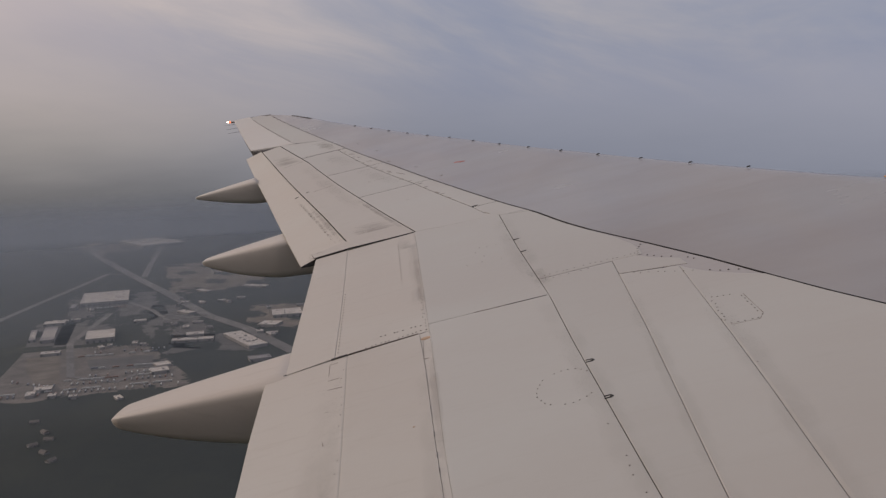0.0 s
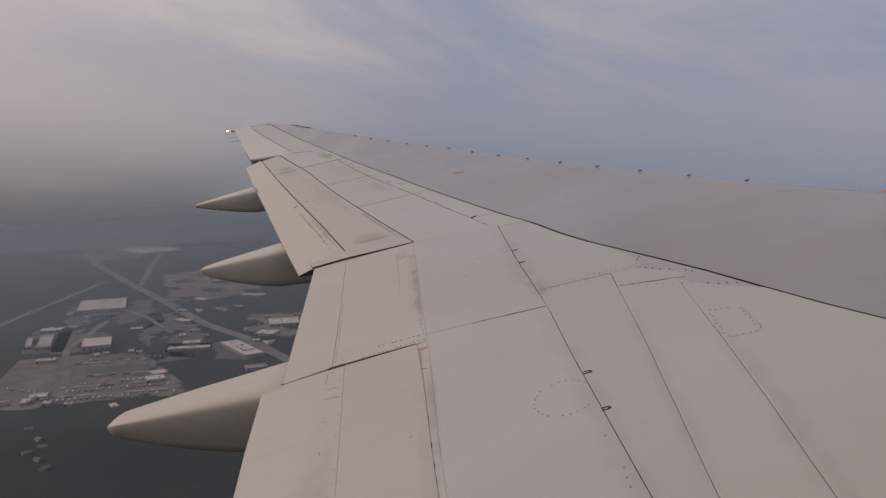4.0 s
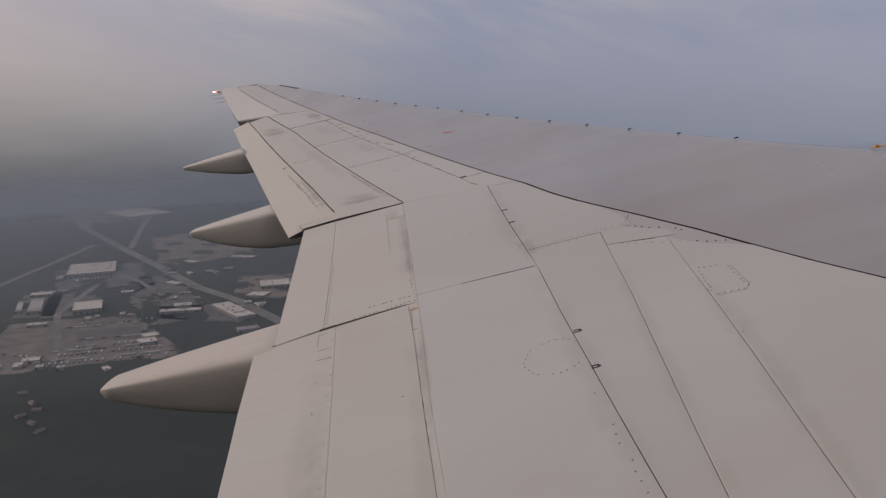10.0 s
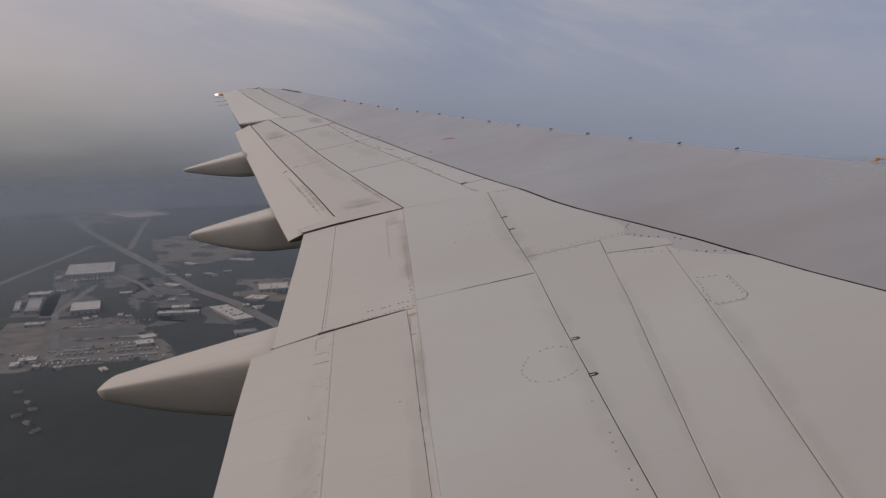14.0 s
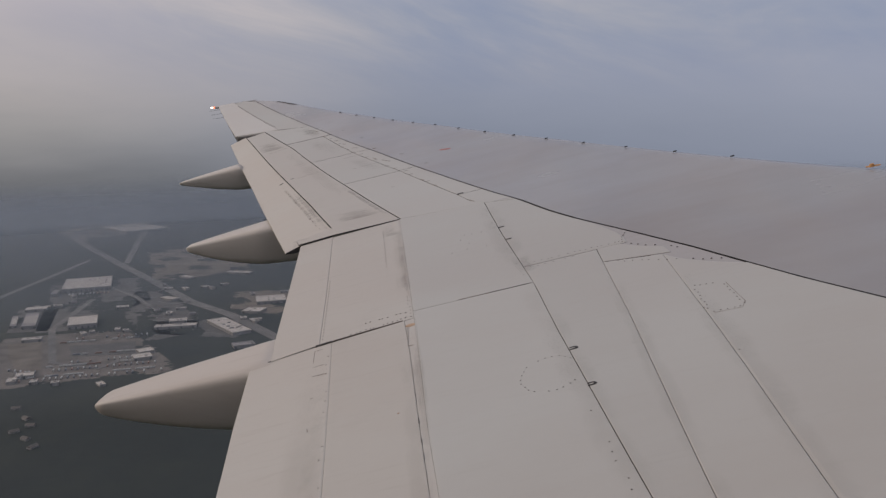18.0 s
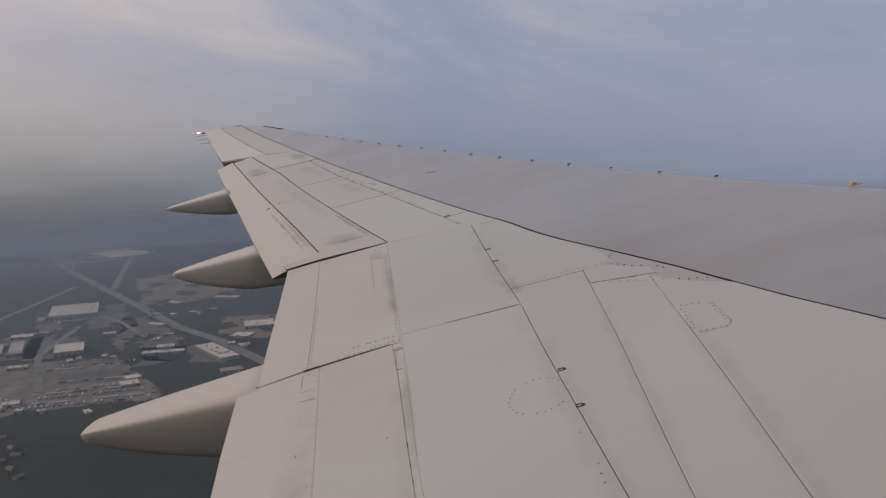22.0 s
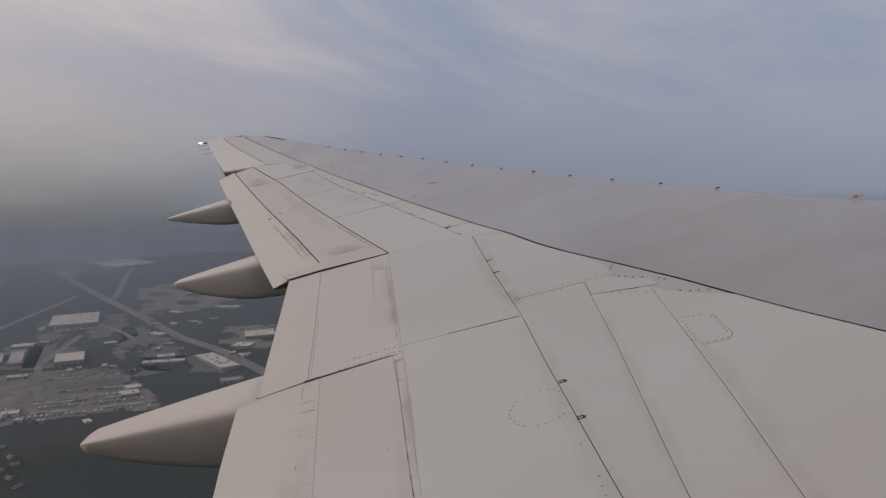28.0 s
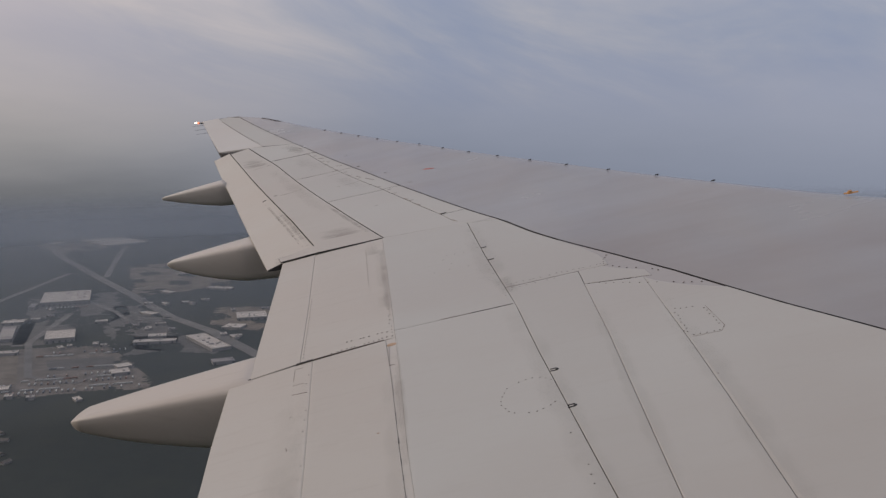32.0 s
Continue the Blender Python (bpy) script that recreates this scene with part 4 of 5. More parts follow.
for x0, y0, x1, y1 in ((-4.05, 17.27, -3.60, 16.95), (-3.79, 16.80, -3.47, 16.67), (-3.33, 15.66, -3.25, 15.63), (-2.24, 13.23, -2.19, 13.20), (-1.46, 11.57, -1.41, 11.55), (-2.15, 13.22, -1.90, 13.26), (-2.55, 14.1, -2.35, 14.12)):
    strip("scuff", x0, y0, x1, y1, 0.008, 0.0008, GRIME, "thin grey scuff on the outer skin", n=6, ragged=0.7)
# fine marks on the inboard flap and aileron
part("screw_head", stud_mesh([(-1.79, 6.50)], 0.010, -0.006, RUST, "screw_head", 8, 1.3), wing, "small rusty screw head near the flap's edge")
part("screw_head", stud_mesh([(-1.69, 6.49)], 0.011, -0.004, PEEL, "screw_head", 8, 1.3), wing, "small rusty screw head near the flap's edge")
part("screw_head", stud_mesh([(-0.66, 5.18)], 0.008, 0.002, PEEL, "screw_head", 8, 1.3), wing, "small worn screw head on the shroud")

# wing-tip lights and static wicks
tip = (-6.98, 21.5)


def tip_lamp():
    z = top(*tip)
    body = part("light_housing", mesh_of("light_housing", *tube((-6.85, 21.50, z - 0.03), (-7.05, 21.52, z - 0.035), 0.032, 0.026, 12), STEEL), wing, "metal housing of the tip light")
    part("red_lens", mesh_of("red_lens", *tube((-7.05, 21.52, z - 0.035), (-7.10, 21.525, z - 0.036), 0.030, 0.024, 12), RED_LAMP), body, "glowing red lens")
    part("white_lens", mesh_of("white_lens", *tube((-7.10, 21.525, z - 0.036), (-7.17, 21.53, z - 0.037), 0.020, 0.008, 12), WHITE_LAMP), body, "bright white rear lens")


def tube(a, b, r0, r1, n):
    a, b = Vector(a), Vector(b)
    d = (b - a).normalized()
    u = d.orthogonal().normalized()
    w = d.cross(u)
    v, f = [], []
    for p, r in ((a, r0), (b, r1)):
        v += [tuple(p + (u * math.cos(2 * math.pi * k / n) + w * math.sin(2 * math.pi * k / n)) * r) for k in range(n)]
    f += [(k, (k + 1) % n, n + (k + 1) % n, n + k) for k in range(n)] + [tuple(reversed(range(n))), tuple(range(n, 2 * n))]
    return v, f


tip_lamp()
for k in range(3):
    y = 21.12 - 0.44 * k
    x = aileron_te(y)
    z = top(x, y)
    part("static_wick", mesh_of("static_wick", *tube((x + 0.03, y, z - 0.01), (x - 0.28, y + 0.01, z - 0.045), 0.004, 0.002, 6), BLACK), wing, "thin dark static discharge wick")

# dark lens in the nose of the tip
lens_v, lens_f = [], []
for i in range(13):
    y = 19.98 + 0.72 * i / 12
    for k, d in enumerate((0.10, 0.04, -0.02)):
        x = leading(y) - d
        lens_v.append((x, y, top(x, y) + 0.006 - 0.02 * k))
part("tip_lens", mesh_of("tip_lens", lens_v, grid_faces(13, 3), BLACK), wing, "dark lens cover set in the tip's leading edge")


# ---- fuselage round the camera: a plain tube with one window ----
def fuselage():
    body = thing("fuselage", "plain white airliner fuselage with an open cabin window", "aircraft fuselage")
    r, cy, cz = 2.5, -2.36, -0.55
    angle0 = math.asin((0 - cz) / r)
    half_w, half_h = 0.15, 0.20
    xs = sorted(set([-9 + 1.5 * k for k in range(13)] + [-half_w, half_w]))
    xs = [x for x in xs if x not in (0.0,)]
    da = half_h / r
    angs = [angle0 - da, angle0 + da] + [angle0 + da + (2 * math.pi - 2 * da) * k / 48 for k in range(1, 48)]
    n = len(angs)
    verts, faces = [], []
    for shell in (r, r - 0.05):
        for x in xs:
            for a in angs:
                verts.append((x, cy + shell * math.cos(a), cz + shell * math.sin(a)))
    m = len(xs) * n
    hole = xs.index(-half_w)
    for i in range(len(xs) - 1):
        for j in range(n):
            if i == hole and j == 0:
                continue
            a, b, c, d = i * n + j, (i + 1) * n + j, (i + 1) * n + (j + 1) % n, i * n + (j + 1) % n
            faces += [(a, b, c, d), (m + d, m + c, m + b, m + a)]
    a, b, c, d = hole * n, (hole + 1) * n, (hole + 1) * n + 1, hole * n + 1
    for p, q in ((a, b), (b, c), (c, d), (d, a)):
        faces.append((p, q, m + q, m + p))
    faces += [tuple(range(n)), tuple(reversed(range((len(xs) - 1) * n, len(xs) * n)))]
    body.matrix_world = pose(0, 0, 0, 0, 0, 0)
    hull = part("hull", mesh_of("hull", verts, faces, SKIN), body)
    v, f = [], []
    for x in (-half_w, half_w):
        f0 = len(v)
        for z in (-half_h, half_h):
            v += [(x, cy + r * math.cos(angle0) + 0.006, z), (x + math.copysign(0.025, x), cy + r * math.cos(angle0) + 0.006, z), (x, cy + r * math.cos(angle0) - 0.02, z), (x + math.copysign(0.025, x), cy + r * math.cos(angle0) - 0.02, z)]
        f += [(f0, f0 + 1, f0 + 5, f0 + 4), (f0, f0 + 4, f0 + 6, f0 + 2), (f0 + 1, f0 + 3, f0 + 7, f0 + 5)]
    part("window_frame", mesh_of("window_frame", v[:8], f[:3], STEEL), body, "thin metal side of the window frame")
    part("window_frame", mesh_of("window_frame", v[8:], f[:3], STEEL), body, "thin metal side of the window frame")
    body.matrix_world = pose(0, 0, 0, 0, -7, 0)
    return body


fuselage()

# ---- ground, woods and haze ----
def flat(name, points, lift, mat, label, category="pavement"):
    v = [(x, y, GROUND_Z + lift) for x, y in points]
    n = len(v)
    v += [(x, y, GROUND_Z - 0.5) for x, y in points]
    f = [tuple(range(n))] + [(i, n + i, n + (i + 1) % n, (i + 1) % n) for i in range(n)]
    me = mesh_of(name, v, f, mat)
    return tagged(new(name, me), label, category, kind="structure")


R = 9000.0
ground = new("ground", mesh_of("ground", [(-R, -R, GROUND_Z), (R, -R, GROUND_Z), (R, R, GROUND_Z), (-R, R, GROUND_Z)], [(0, 1, 2, 3)], GROUND))
tagged(ground, "dark wooded ground far below in the haze", "ground", kind="structure")

YARD = [(-1120, 1845), (-1013, 1890), (-866, 1932), (-640, 1620), (-632, 1566), (-760, 1532), (-900, 1462), (-990, 1470)]
LOT_FAR = [(-2107, 3950), (-2112, 4393), (-2016, 4449), (-1735, 4090), (-1703, 3808), (-1803, 3584)]
FIELD = [(-1362, 3234), (-1232, 3364), (-873, 2916), (-795, 2712), (-872, 2722), (-1062, 2560)]
LOT_MID = [(-964, 2108), (-1058, 2414), (-990, 2420), (-754, 2089), (-693, 1896), (-776, 1811)]
LOT_WH = [(-1390, 2560), (-1150, 2660), (-960, 2290), (-1000, 1930), (-1080, 1900), (-1270, 2330)]
LOT_LEFT = [(-1270, 2170), (-1170, 2190), (-1060, 1925), (-1150, 1905)]
LOT_RIGHT = [(-760, 2400), (-500, 2420), (-480, 2120), (-600, 2060), (-700, 2160)]
STRIP_LOT = [(-850, 2010), (-700, 2030), (-560, 1900), (-590, 1840), (-830, 1890)]
flat("truck_yard", YARD, 0.3, CONCRETE, "pale gravel yard crowded with parked trucks")
flat("far_lot", LOT_FAR, 0.3, CONCRETE, "pale cleared lot far off in the woods")
flat("cleared_field", FIELD, 0.3, DIRT, "bare cleared field beside the main road")
flat("parking_lot", LOT_MID, 0.3, ASPHALT, "grey parking lot with scattered cars")
flat("warehouse_lot", LOT_WH, 0.3, ASPHALT, "asphalt lot round two warehouses")
flat("storage_lot", LOT_LEFT, 0.3, ASPHALT, "grey storage lot between trees")
flat("depot_lot", LOT_RIGHT, 0.3, DIRT, "bare soil lot round a long depot")
flat("strip_lot", STRIP_LOT, 0.3, ASPHALT, "asphalt lot beside low shops")
flat("yard_sand", [(-1083, 1794), (-1017, 1816), (-897, 1590), (-940, 1578), (-1023, 1691)], 0.7, DIRT, "tan sandy patch in the yard", "ground")
flat("yard_shed_slab", [(-934, 1774), (-802, 1813), (-757, 1708), (-886, 1691)], 0.7, ASPHALT, "dark asphalt apron in the yard")


def ribbon(name, path, width, lift, mat, label):
    pts = [Vector(p) for p in path]
    left, right = [], []
    for i, p in enumerate(pts):
        d = (pts[min(i + 1, len(pts) - 1)] - pts[max(i - 1, 0)]).normalized()
        nrm = Vector((-d.y, d.x)) * width / 2
        left.append(p + nrm)
        right.append(p - nrm)
    v = [(q.x, q.y, GROUND_Z + lift) for q in left + right]
    v += [(q.x, q.y, GROUND_Z - 0.4) for q in left + right]
    n = len(pts)
    f = [(i, i + 1, n + i + 1, n + i) for i in range(n - 1)]
    f += [(i, 2 * n + i, 2 * n + i + 1, i + 1) for i in range(n - 1)] + [(n + i, n + i + 1, 3 * n + i + 1, 3 * n + i) for i in range(n - 1)]
    return tagged(new(name, mesh_of(name, v, f, mat)), label, "road", kind="structure")


ROADS = [("main_road", [(-2300, 4600), (-1900, 3740), (-1730, 3485), (-1353, 2963), (-1082, 2597), (-832, 2248), (-673, 2081), (-497, 1840), (-200, 1480), (100, 1100)], 30, "wide pale highway through the woods"),
         ("side_road", [(-1700, 4100), (-1574, 3686), (-1440, 3300), (-1320, 2958)], 22, "side road running into the woods"),
         ("cut_road", [(-1300, 1500), (-1380, 2000), (-1425, 2371), (-1458, 2695), (-1496, 3048), (-1405, 3034)], 20, "narrow cutting between trees"),
         ("yard_road", [(-1130, 2300), (-1057, 1936), (-975, 1780), (-902, 1642), (-787, 1596), (-740, 1760)], 16, "access road into the truck yard"),
         ("lot_road", [(-1180, 2500), (-1020, 2330), (-930, 2200), (-832, 2248)], 14, "road joining the warehouse to the highway")]
for nm, pth, wd, lb in ROADS:
    ribbon(nm, pth, wd, 0.9, ROADWAY, lb)


def inside(x, y, poly):
    hit = np.zeros(x.shape, bool)
    n = len(poly)
    for i in range(n):
        (x0, y0), (x1, y1) = poly[i], poly[(i + 1) % n]
        cross = ((y0 > y) != (y1 > y)) & (x < (x1 - x0) * (y - y0) / (y1 - y0 + 1e-9) + x0)
        hit ^= cross
    return hit


def near(x, y, path, d):
    hit = np.zeros(x.shape, bool)
    for (x0, y0), (x1, y1) in zip(path, path[1:]):
        dx, dy = x1 - x0, y1 - y0
        k = np.clip(((x - x0) * dx + (y - y0) * dy) / (dx * dx + dy * dy), 0, 1)
        hit |= np.hypot(x - x0 - k * dx, y - y0 - k * dy) < d
    return hit


CLEAR = [YARD, LOT_FAR, FIELD, LOT_MID, LOT_WH, LOT_LEFT, LOT_RIGHT, STRIP_LOT]
GROVES = [[(-1180, 2300), (-1120, 2340), (-1060, 2180), (-1110, 2130)], [(-1090, 2250), (-1000, 2290), (-950, 2060), (-990, 2010)], [(-1060, 1840), (-1020, 1870), (-960, 1690), (-985, 1660)],
          [(-905, 2080), (-860, 2060), (-780, 1850), (-820, 1860)], [(-1090, 2640), (-1010, 2600), (-930, 2480), (-1000, 2500)]]


COTTAGES = [(-812, 1352, 20), (-766, 1301, -35), (-741, 1268, 12), (-752, 1240, 50), (-716, 1209, -28), (-687, 1176, 70)]


def woods():
    rng = np.random.default_rng(4)
    xs, ys, rs = [], [], []
    for y0, y1, step, r0 in ((780, 1250, 5.6, 6.4), (1250, 1700, 6.0, 6.8), (1700, 2600, 9.0, 9.5), (2600, 3700, 13.5, 13.0), (3700, 4700, 20.0, 18.0)):
        gx, gy = np.meshgrid(np.arange(-0.72 * y1, 0.02 * y1, step), np.arange(y0, y1, step))
        gx, gy = gx.ravel(), gy.ravel()
        gx = gx + rng.uniform(-0.5, 0.5, gx.size) * step
        gy = gy + rng.uniform(-0.5, 0.5, gy.size) * step
        keep = (gx > -0.70 * gy) & (gx < -0.02 * gy)
        bare = np.zeros(gx.shape, bool)
        wx = gx + 7 * np.sin(gy * 0.047) + 4 * np.sin(gy * 0.13 + gx * 0.05) + rng.normal(0, 6, gx.size)
        wy = gy + 9 * np.sin(gx * 0.041 + 2) + 5 * np.sin(gx * 0.11 + gy * 0.04) + rng.normal(0, 9, gx.size)
        for p in CLEAR:
            bare |= inside(wx, wy, p)
        clump = (np.sin(gx * 0.041 + 0.7 * np.sin(gy * 0.013)) + np.sin(gy * 0.037 + gx * 0.009) + rng.uniform(-0.5, 0.5, gx.size)) > 1.15
        bare &= ~clump
        bare |= inside(wx, wy, YARD)
        for p in GROVES:
            bare &= ~inside(gx, gy, p)
        for _, p, w, _ in ROADS:
            bare |= near(gx, gy, p, w / 2 + 5)
        for hx, hy, _ in COTTAGES:
            bare |= np.hypot(gx - hx, gy - hy) < 9
        # ragged clearings
        bare |= (np.sin(gx * 0.0061 + 1.3) + np.sin(gy * 0.0053 + gx * 0.002) + np.sin((gx + gy) * 0.0031)) > 2.05
        keep &= ~bare
        xs.append(gx[keep]), ys.append(gy[keep]), rs.append(r0 * rng.uniform(0.55, 1.2, keep.sum()))
    x, y, r = np.concatenate(xs), np.concatenate(ys), np.concatenate(rs)
    n = x.size
    # a rough crown: low ring, wide ring, top
    k = 5
    ang = np.arange(k) * 2 * np.pi / k
    shape = [(1.05 * np.cos(a), 1.05 * np.sin(a), 0.0) for a in ang] + [(np.cos(a + 0.6) * 0.68, np.sin(a + 0.6) * 0.68, 0.38) for a in ang] + [(0, 0, 0.58)]
    shape = np.array(shape)
    v = shape[None] * np.array([1.2, 1.2, 0.15]) * r[:, None, None] * rng.uniform(0.75, 1.25, (n, len(shape), 3))
    v[:, :, 0] += x[:, None]
    v[:, :, 1] += y[:, None]
    v[:, :, 2] += GROUND_Z
    tri = []
    for a in range(k):
        b = (a + 1) % k
        tri += [(a, b, k + a), (b, k + b, k + a), (k + a, k + b, 2 * k)]
    tri = np.array(tri)
    f = (tri[None] + (np.arange(n) * len(shape))[:, None, None]).reshape(-1, 3)
    me = bpy.data.meshes.new("woods")
    me.vertices.add(v.size // 3)
    me.vertices.foreach_set("co", v.ravel())
    me.loops.add(f.size)
    me.loops.foreach_set("vertex_index", f.ravel())
    me.polygons.add(len(f))
    me.polygons.foreach_set("loop_start", np.arange(len(f)) * 3)
    me.update(calc_edges=True)
    me.validate()
    me.materials.append(LEAVES)
    me.shade_smooth()
    return tagged(new("woods", me), "dense dark green summer woodland in haze", "woods", kind="stuff")


woods()


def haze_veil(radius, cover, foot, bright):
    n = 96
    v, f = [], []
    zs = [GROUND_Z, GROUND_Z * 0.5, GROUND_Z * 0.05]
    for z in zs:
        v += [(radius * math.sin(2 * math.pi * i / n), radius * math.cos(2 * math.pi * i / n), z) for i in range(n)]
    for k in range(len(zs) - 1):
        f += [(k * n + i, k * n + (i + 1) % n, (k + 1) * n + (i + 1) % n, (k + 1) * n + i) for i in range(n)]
    return tagged(new("haze_backdrop", mesh_of("haze_backdrop", v, f, haze_material(radius, cover, foot, bright))), "see-through shell tinted as blue-grey summer haze", "haze", kind="structure")


# upright shells stand in for the depth of hazy air
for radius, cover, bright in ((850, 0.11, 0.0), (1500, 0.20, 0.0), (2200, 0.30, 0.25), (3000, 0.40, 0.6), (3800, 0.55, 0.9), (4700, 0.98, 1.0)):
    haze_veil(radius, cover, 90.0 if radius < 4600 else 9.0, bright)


# ---- buildings ----
def box_mesh(name, sx, sy, sz, mat, z0=0.0, cap=0.0):
    """A block with its edges taken off."""
    bm = bmesh.new()
    bmesh.ops.create_cube(bm, size=1.0, matrix=Matrix.Translation((0, 0, z0 + sz / 2)) @ Matrix.Diagonal((sx, sy, sz, 1)))
    if cap:
        bmesh.ops.bevel(bm, geom=list(bm.edges), offset=cap, segments=1, affect="EDGES")
    me = bpy.data.meshes.new(name)
    bm.to_mesh(me)
    bm.free()
    me.materials.append(mat)
    return me


def put(ob, x, y, z=0.0, turn=0.0):
    ob.matrix_local = pose(x, y, z, 0, 0, turn)
    return ob


def roof_mesh(length, depth, lip, mat):
    """A flat roof behind a low parapet."""
    o, i = (length / 2 + 0.4, depth / 2 + 0.4), (length / 2 - 0.8, depth / 2 - 0.8)
    ring = [(-1, -1), (1, -1), (1, 1), (-1, 1)]
    v = [(a * o[0], b * o[1], 0) for a, b in ring] + [(a * o[0], b * o[1], lip) for a, b in ring] + [(a * i[0], b * i[1], lip) for a, b in ring] + [(a * i[0], b * i[1], 0.25) for a, b in ring]
    f = [(3, 2, 1, 0), (12, 13, 14, 15)]
    for k in range(4):
        n = (k + 1) % 4
        f += [(k, n, 4 + n, 4 + k), (4 + k, 4 + n, 8 + n, 8 + k), (8 + k, 8 + n, 12 + n, 12 + k)]
    return mesh_of("roof", v, f, mat)


def warehouse(corner_a, corner_b, depth, height, roof, label, units=0, doors=0, skylights=0):
    """A flat-roofed hall along the line from a to b."""
    a, b = Vector(corner_a), Vector(corner_b)
    d = b - a
    turn = math.degrees(math.atan2(d.y, d.x))
    nrm = Vector((-d.y, d.x)).normalized()
    mid = (a + b) / 2 + nrm * depth / 2
    ob = thing("warehouse", label, "building", "buildings on the ground")
    ob.matrix_world = pose(mid.x, mid.y, GROUND_Z + 0.3, 0, 0, turn)
    L = d.length
    part("wall", box_mesh("wall", L, depth, height, WALL), ob)
    put(part("roof", roof_mesh(L, depth, 1.2, roof), ob, "flat pale membrane roof"), 0, 0, height)
    rng = random.Random(int(L * 7))
    for k in range(units):
        s = rng.uniform(2.5, 5)
        put(part("roof_unit", box_mesh("roof_unit", s, s * 1.4, 2.2, ROOF_GREY, 0, 0.2), ob, "grey rooftop air unit"), rng.uniform(-0.42, 0.42) * L, rng.uniform(-0.35, 0.35) * depth, height + 0.25)
    for k in range(doors):
        put(part("dock_door", box_mesh("dock_door", 4.2, 0.4, 5.0, WALL_DARK, 0, 0.1), ob, "dark loading dock door"), (-0.42 + 0.84 * k / max(1, doors - 1)) * L, -depth / 2 - 0.2, 0.2)
    for k in range(skylights):
        put(part("skylight", box_mesh("skylight", 2.5, depth * 0.6, 0.5, ROOF_WHITE, 0, 0.1), ob, "pale strip skylight"), (-0.4 + 0.8 * k / max(1, skylights - 1)) * L, 0, height + 0.25)
    return ob


warehouse((-1268, 2396), (-1146, 2448), 190, 11, ROOF_WHITE, "large pale flat-roofed warehouse beside the highway", 9, 9)
warehouse((-1274, 2400), (-1290, 2395), 60, 9, ROOF_GREY, "grey lean-to at the end of the large warehouse", 0, 2)
warehouse((-1017, 1932), (-958, 1958), 98, 10, ROOF_WHITE, "pale square warehouse above the truck yard", 0, 5, 5)
warehouse((-804, 1922), (-712, 1943), 26, 6, ROOF_WHITE, "long low pale shop building", 5, 4)
warehouse((-790, 1978), (-752, 1990), 30, 7, ROOF_WHITE, "small pale hall behind the shops", 2, 2)
warehouse((-703, 1992), (-599, 1858), 44, 7, ROOF_WHITE, "long pale building set askew by the highway", 8, 2)
warehouse((-640, 2199), (-567, 2222), 80, 8, ROOF_WHITE, "long pale depot on bare soil", 4, 5)
warehouse((-649, 2095), (-602, 2088), 44, 6, ROOF_WHITE, "small pale store by the highway", 2, 2)
warehouse((-1132, 1937), (-1104, 1950), 165, 7, ROOF_GREY, "narrow grey storage shed", 0, 2, 6)
warehouse((-1168, 1950), (-1156, 1956), 130, 5, ROOF_GREY, "second narrow grey storage shed", 0, 2, 4)
warehouse((-1233, 2133), (-1184, 2150), 35, 6, ROOF_WHITE, "long narrow pale shed behind the storage lot", 0, 3)
warehouse((-1059, 1807), (-1021, 1820), 22, 6, ROOF_WHITE, "pale office beside the yard", 2, 2)
warehouse((-911, 1522), (-882, 1534), 24, 6, ROOF_WHITE, "pale workshop at the yard's edge", 1, 3)
warehouse((-745, 1700), (-722, 1718), 30, 5, ROOF_WHITE, "small pale shed by the trees", 0, 1)
warehouse((-735, 1648), (-705, 1665), 34, 6, ROOF_WHITE, "pale shed at the corner of the yard", 1, 2)
warehouse((-1000, 2160), (-972, 2172), 20, 5, ROOF_WHITE, "small pale building beside the road", 1, 1)
warehouse((-935, 2290), (-890, 2262), 22, 5, ROOF_WHITE, "low pale roadside store", 1, 2)
warehouse((-880, 2700), (-800, 2680), 26, 6, ROOF_WHITE, "long pale building beyond the field", 2, 3)
warehouse((-1010, 2640), (-965, 2610), 18, 5, ROOF_WHITE, "small white building by the field", 0, 2)
warehouse((-2055, 3980), (-1990, 3950), 60, 8, ROOF_WHITE, "pale hall on the far lot", 0, 2)
warehouse((-1961, 4117), (-1718, 3871), 200, 9, ROOF_WHITE, "broad pale hall on the far lot", 12, 4)
warehouse((-560, 1740), (-520, 1760), 30, 6, ROOF_GREY, "small grey building by the highway", 1, 2)


def cottage():
    ob = thing("cottage", "small pale gabled house among the trees", "house", "houses in the woods")
    part("wall", box_mesh("wall", 14, 9, 3.0, WALL), ob)
    v = [(-7.6, -5.2, 2.9), (7.6, -5.2, 2.9), (7.6, 5.2, 2.9), (-7.6, 5.2, 2.9), (-7.6, 0, 5.6), (7.6, 0, 5.6)]
    part("roof", mesh_of("roof", v, [(0, 1, 5, 4), (2, 3, 4, 5), (3, 0, 4), (1, 2, 5), (3, 2, 1, 0)], SHINGLE), ob, "dull brown shingled gable roof")
    put(part("door", box_mesh("door", 1.1, 0.15, 2.1, WALL_DARK, 0, 0.03), ob), 1.5, -4.55, 0)
    for x in (-4, 4.5):
        put(part("window", box_mesh("window", 1.4, 0.12, 1.2, WALL_DARK, 1.0, 0.03), ob), x, -4.54, 0)
    return ob


first_house = cottage()
for k, (x, y, turn) in enumerate(COTTAGES):
    spot = pose(x, y, GROUND_Z + 0.3, 0, 0, turn)
    if k:
        copy_thing(first_house, spot)
    else:
        first_house.matrix_world = spot

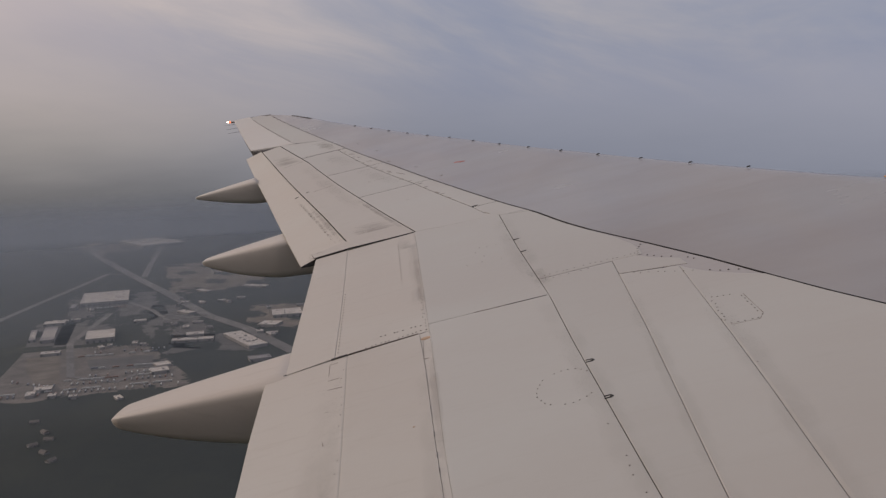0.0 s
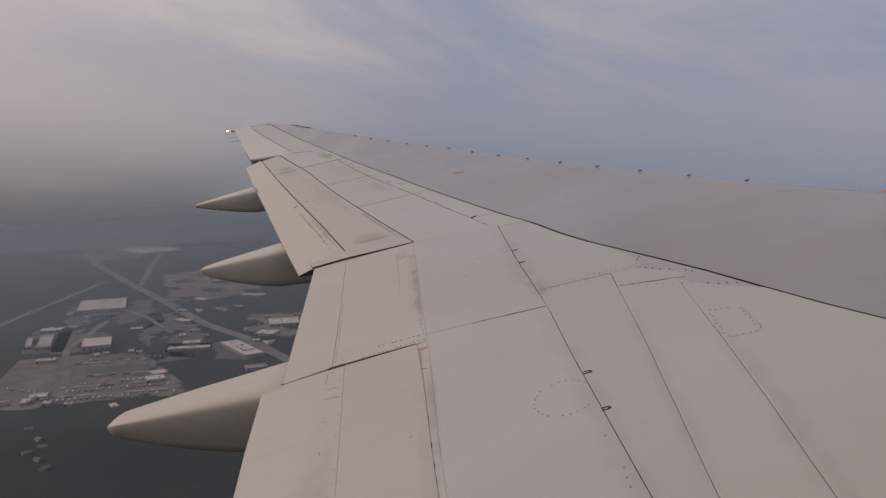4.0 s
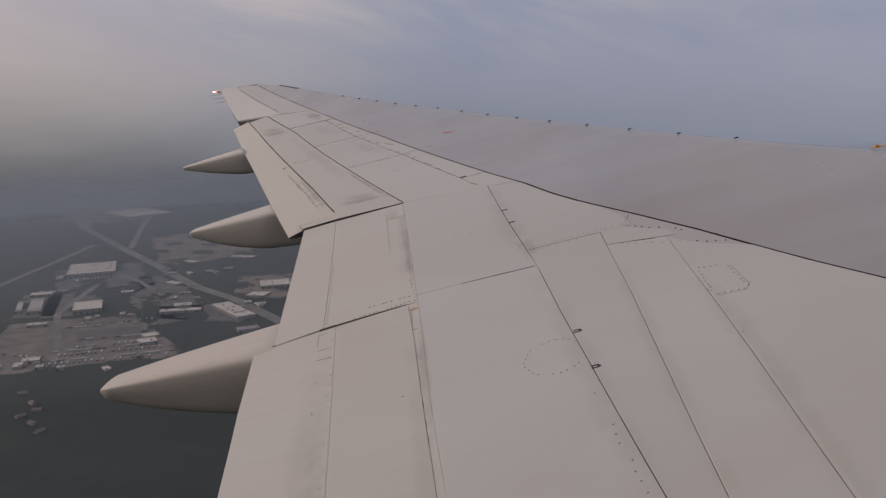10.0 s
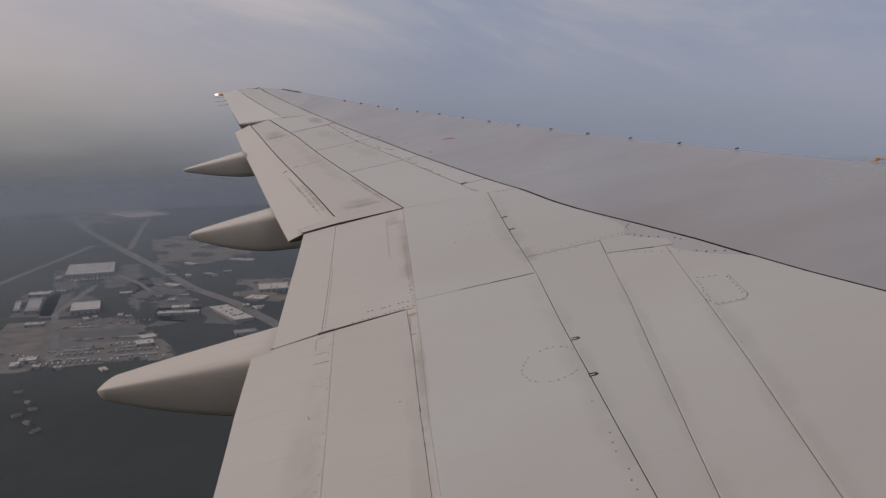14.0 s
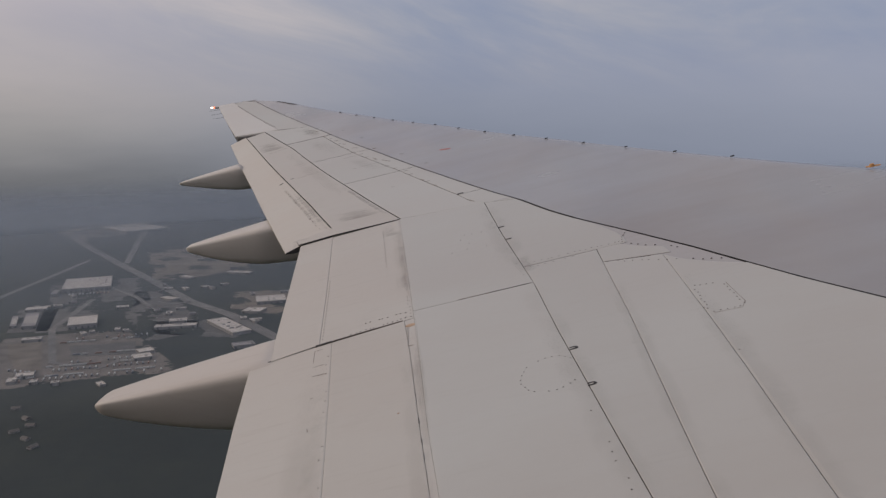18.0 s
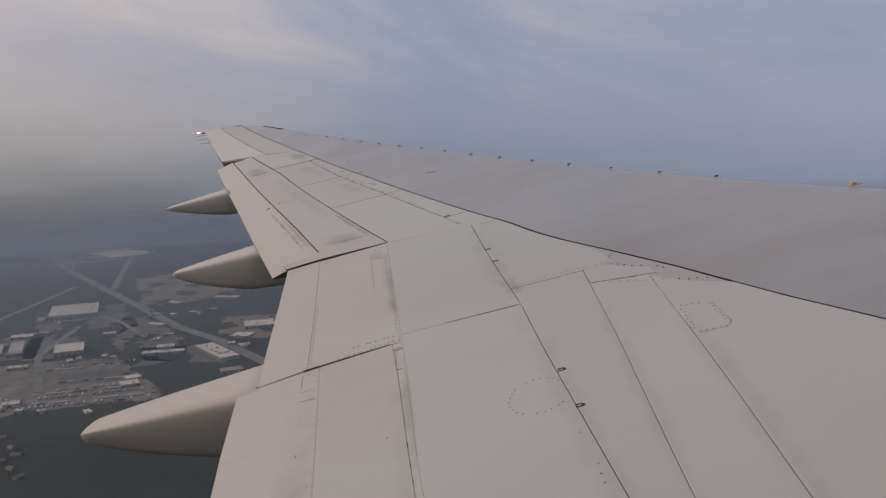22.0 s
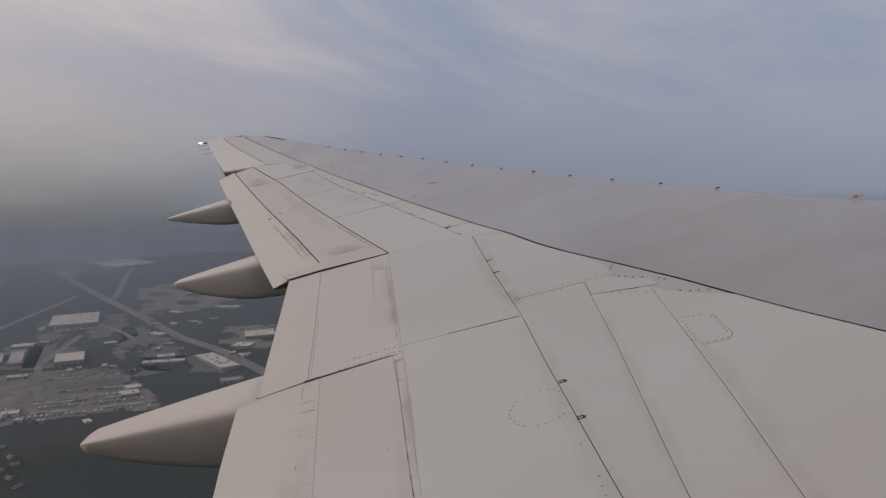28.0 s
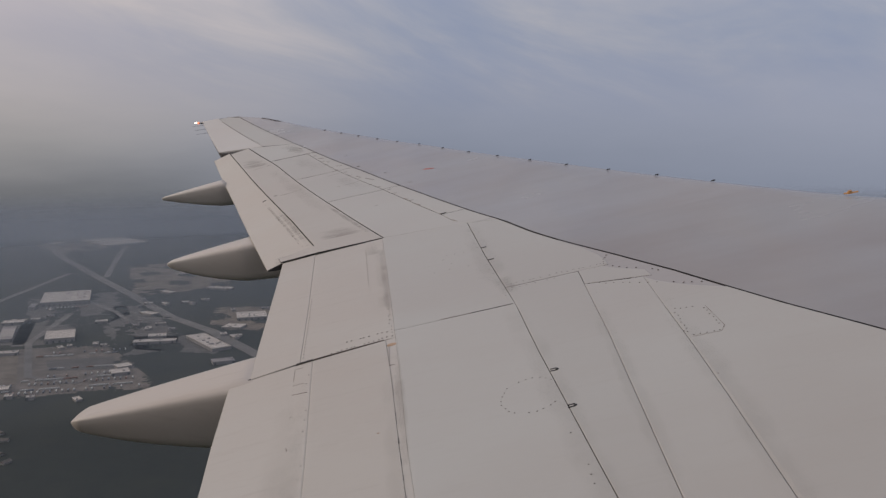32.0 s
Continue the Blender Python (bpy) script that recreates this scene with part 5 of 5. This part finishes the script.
rng = random.Random(11)
for x0, y0, dx, dy, n in ((-1010, 2330, 180, 190, 7), (-880, 2080, 140, 60, 5), (-1240, 2160, 90, 200, 5), (-700, 2330, 170, 60, 4), (-980, 1880, 170, 30, 4), (-1000, 1480, 300, 20, 5), (-660, 1960, 90, 80, 4), (-1160, 2960, 200, 160, 5)):
    for k in range(n):
        x, y = x0 + rng.random() * dx, y0 + rng.random() * dy
        w, dd = rng.uniform(12, 30), rng.uniform(9, 16)
        a = radians(rng.choice((18, 20, 108, 112, -48)))
        warehouse((x, y), (x + w * math.cos(a), y + w * math.sin(a)), dd, rng.uniform(3.5, 6), rng.choice((ROOF_WHITE, ROOF_WHITE, ROOF_GREY)), "small flat-roofed shed among the lots", 1, 1)


# ---- vehicles ----
def truck(mat, label):
    ob = thing("parked_truck", label, "truck", "trucks in the yard")
    put(part("box", box_mesh("box", 2.6, 11.0, 2.8, mat, 1.1, 0.15), ob), 0, -1.2, 0)
    cab = box_mesh("cab", 2.4, 2.4, 2.6, mat, 0.7, 0.35)
    put(part("cab", cab, ob), 0, 6.0, 0)
    for y in (-5.4, -4.1, 5.6):
        for x in (-1.05, 1.05):
            bm = bmesh.new()
            bmesh.ops.create_cone(bm, cap_ends=True, segments=10, radius1=0.5, radius2=0.5, depth=0.35, matrix=Matrix.Translation((x, y, 0.5)) @ Matrix.Rotation(math.pi / 2, 4, "Y"))
            me = bpy.data.meshes.new("wheel")
            bm.to_mesh(me)
            bm.free()
            me.materials.append(TYRE)
            part("wheel", me, ob)
    return ob


def car(mat, label):
    ob = thing("parked_car", label, "car", "cars in the lots")
    bm = bmesh.new()
    secs = [(-2.2, 0.45, 0.75), (-2.1, 0.35, 0.95), (-0.9, 0.35, 1.0), (0.9, 0.35, 0.95), (2.0, 0.35, 0.8), (2.2, 0.45, 0.65)]
    rings = [[bm.verts.new((x, y, z)) for x, z in ((-0.9, lo), (0.9, lo), (0.85, hi), (-0.85, hi))] for y, lo, hi in secs]
    for a, b in zip(rings, rings[1:]):
        for k in range(4):
            bm.faces.new((a[k], a[(k + 1) % 4], b[(k + 1) % 4], b[k]))
    bm.faces.new(rings[0][::-1])
    bm.faces.new(rings[-1])
    me = bpy.data.meshes.new("body")
    bm.to_mesh(me)
    bm.free()
    me.materials.append(mat)
    part("body", me, ob)
    v = [(-0.8, -1.8, 0.95), (0.8, -1.8, 0.95), (0.8, 1.1, 0.95), (-0.8, 1.1, 0.95), (-0.65, -1.2, 1.45), (0.65, -1.2, 1.45), (0.65, 0.3, 1.45), (-0.65, 0.3, 1.45)]
    part("cabin", mesh_of("cabin", v, [(4, 5, 6, 7), (0, 1, 5, 4), (1, 2, 6, 5), (2, 3, 7, 6), (3, 0, 4, 7)], WALL_DARK), ob, "dark glazed cabin")
    return ob


fleet = [truck(VAN_WHITE, "white box truck parked in the gravel yard"), truck(VAN_RED, "dull red box truck parked in the gravel yard"), truck(VAN_BLUE, "blue-grey box truck parked in the gravel yard")]
cars = [car(VAN_WHITE, "white car parked in a lot"), car(VAN_BLUE, "blue-grey car parked in a lot"), car(VAN_RED, "dull red car parked in a lot")]


def parked(models, a, b, count, turn, seed, skip=0.2, weights=(7, 2, 2)):
    rng = random.Random(seed)
    for k in range(count):
        if rng.random() < skip:
            continue
        f = k / max(1, count - 1)
        m = rng.choices(models, weights)[0]
        x, y = a[0] + (b[0] - a[0]) * f + rng.uniform(-0.6, 0.6), a[1] + (b[1] - a[1]) * f + rng.uniform(-0.6, 0.6)
        p = pose(x, y, GROUND_Z + 0.32, 0, 0, turn + rng.uniform(-3, 3))
        if not m.get("used"):
            m.matrix_world = p
            m["used"] = 1
        else:
            del_me = copy_thing(m, p)
            if "used" in del_me:
                del del_me["used"]


parked(fleet, (-985, 1480), (-655, 1585), 34, 20, 1)
parked(fleet, (-930, 1560), (-690, 1640), 24, 20, 2, 0.3)
parked(fleet, (-900, 1600), (-720, 1660), 16, 110, 3, 0.3)
parked(fleet, (-970, 1830), (-790, 1880), 16, 20, 4, 0.35)
parked(fleet, (-960, 1800), (-770, 1860), 14, 110, 5, 0.45)
parked(fleet, (-880, 1700), (-770, 1730), 9, 110, 6, 0.3)
parked(fleet, (-980, 1500), (-680, 1598), 30, 112, 8, 0.35)
parked(fleet, (-860, 1640), (-720, 1690), 14, 22, 9, 0.3)
parked(fleet, (-1000, 1600), (-900, 1560), 8, 22, 10, 0.3)
parked(fleet, (-1250, 2360), (-1130, 2395), 14, 15, 7, 0.4)
for k in range(7):
    parked(cars, (-1000 + k * 26, 2330 - k * 52), (-930 + k * 26, 2300 - k * 55), 13, 60, 20 + k, 0.4, (3, 2, 1))
for k in range(4):
    parked(cars, (-1230 + k * 40, 2330 - k * 70), (-1130 + k * 40, 2360 - k * 70), 12, 20, 40 + k, 0.4, (3, 2, 1))
parked(cars, (-800, 1905), (-700, 1925), 16, 15, 60, 0.3, (3, 2, 1))
parked(cars, (-700, 2270), (-540, 2310), 18, 15, 61, 0.4, (3, 2, 1))
parked(cars, (-1010, 1885), (-900, 1915), 12, 15, 62, 0.4, (3, 2, 1))
for m in fleet + cars:
    if "used" in m:
        del m["used"]
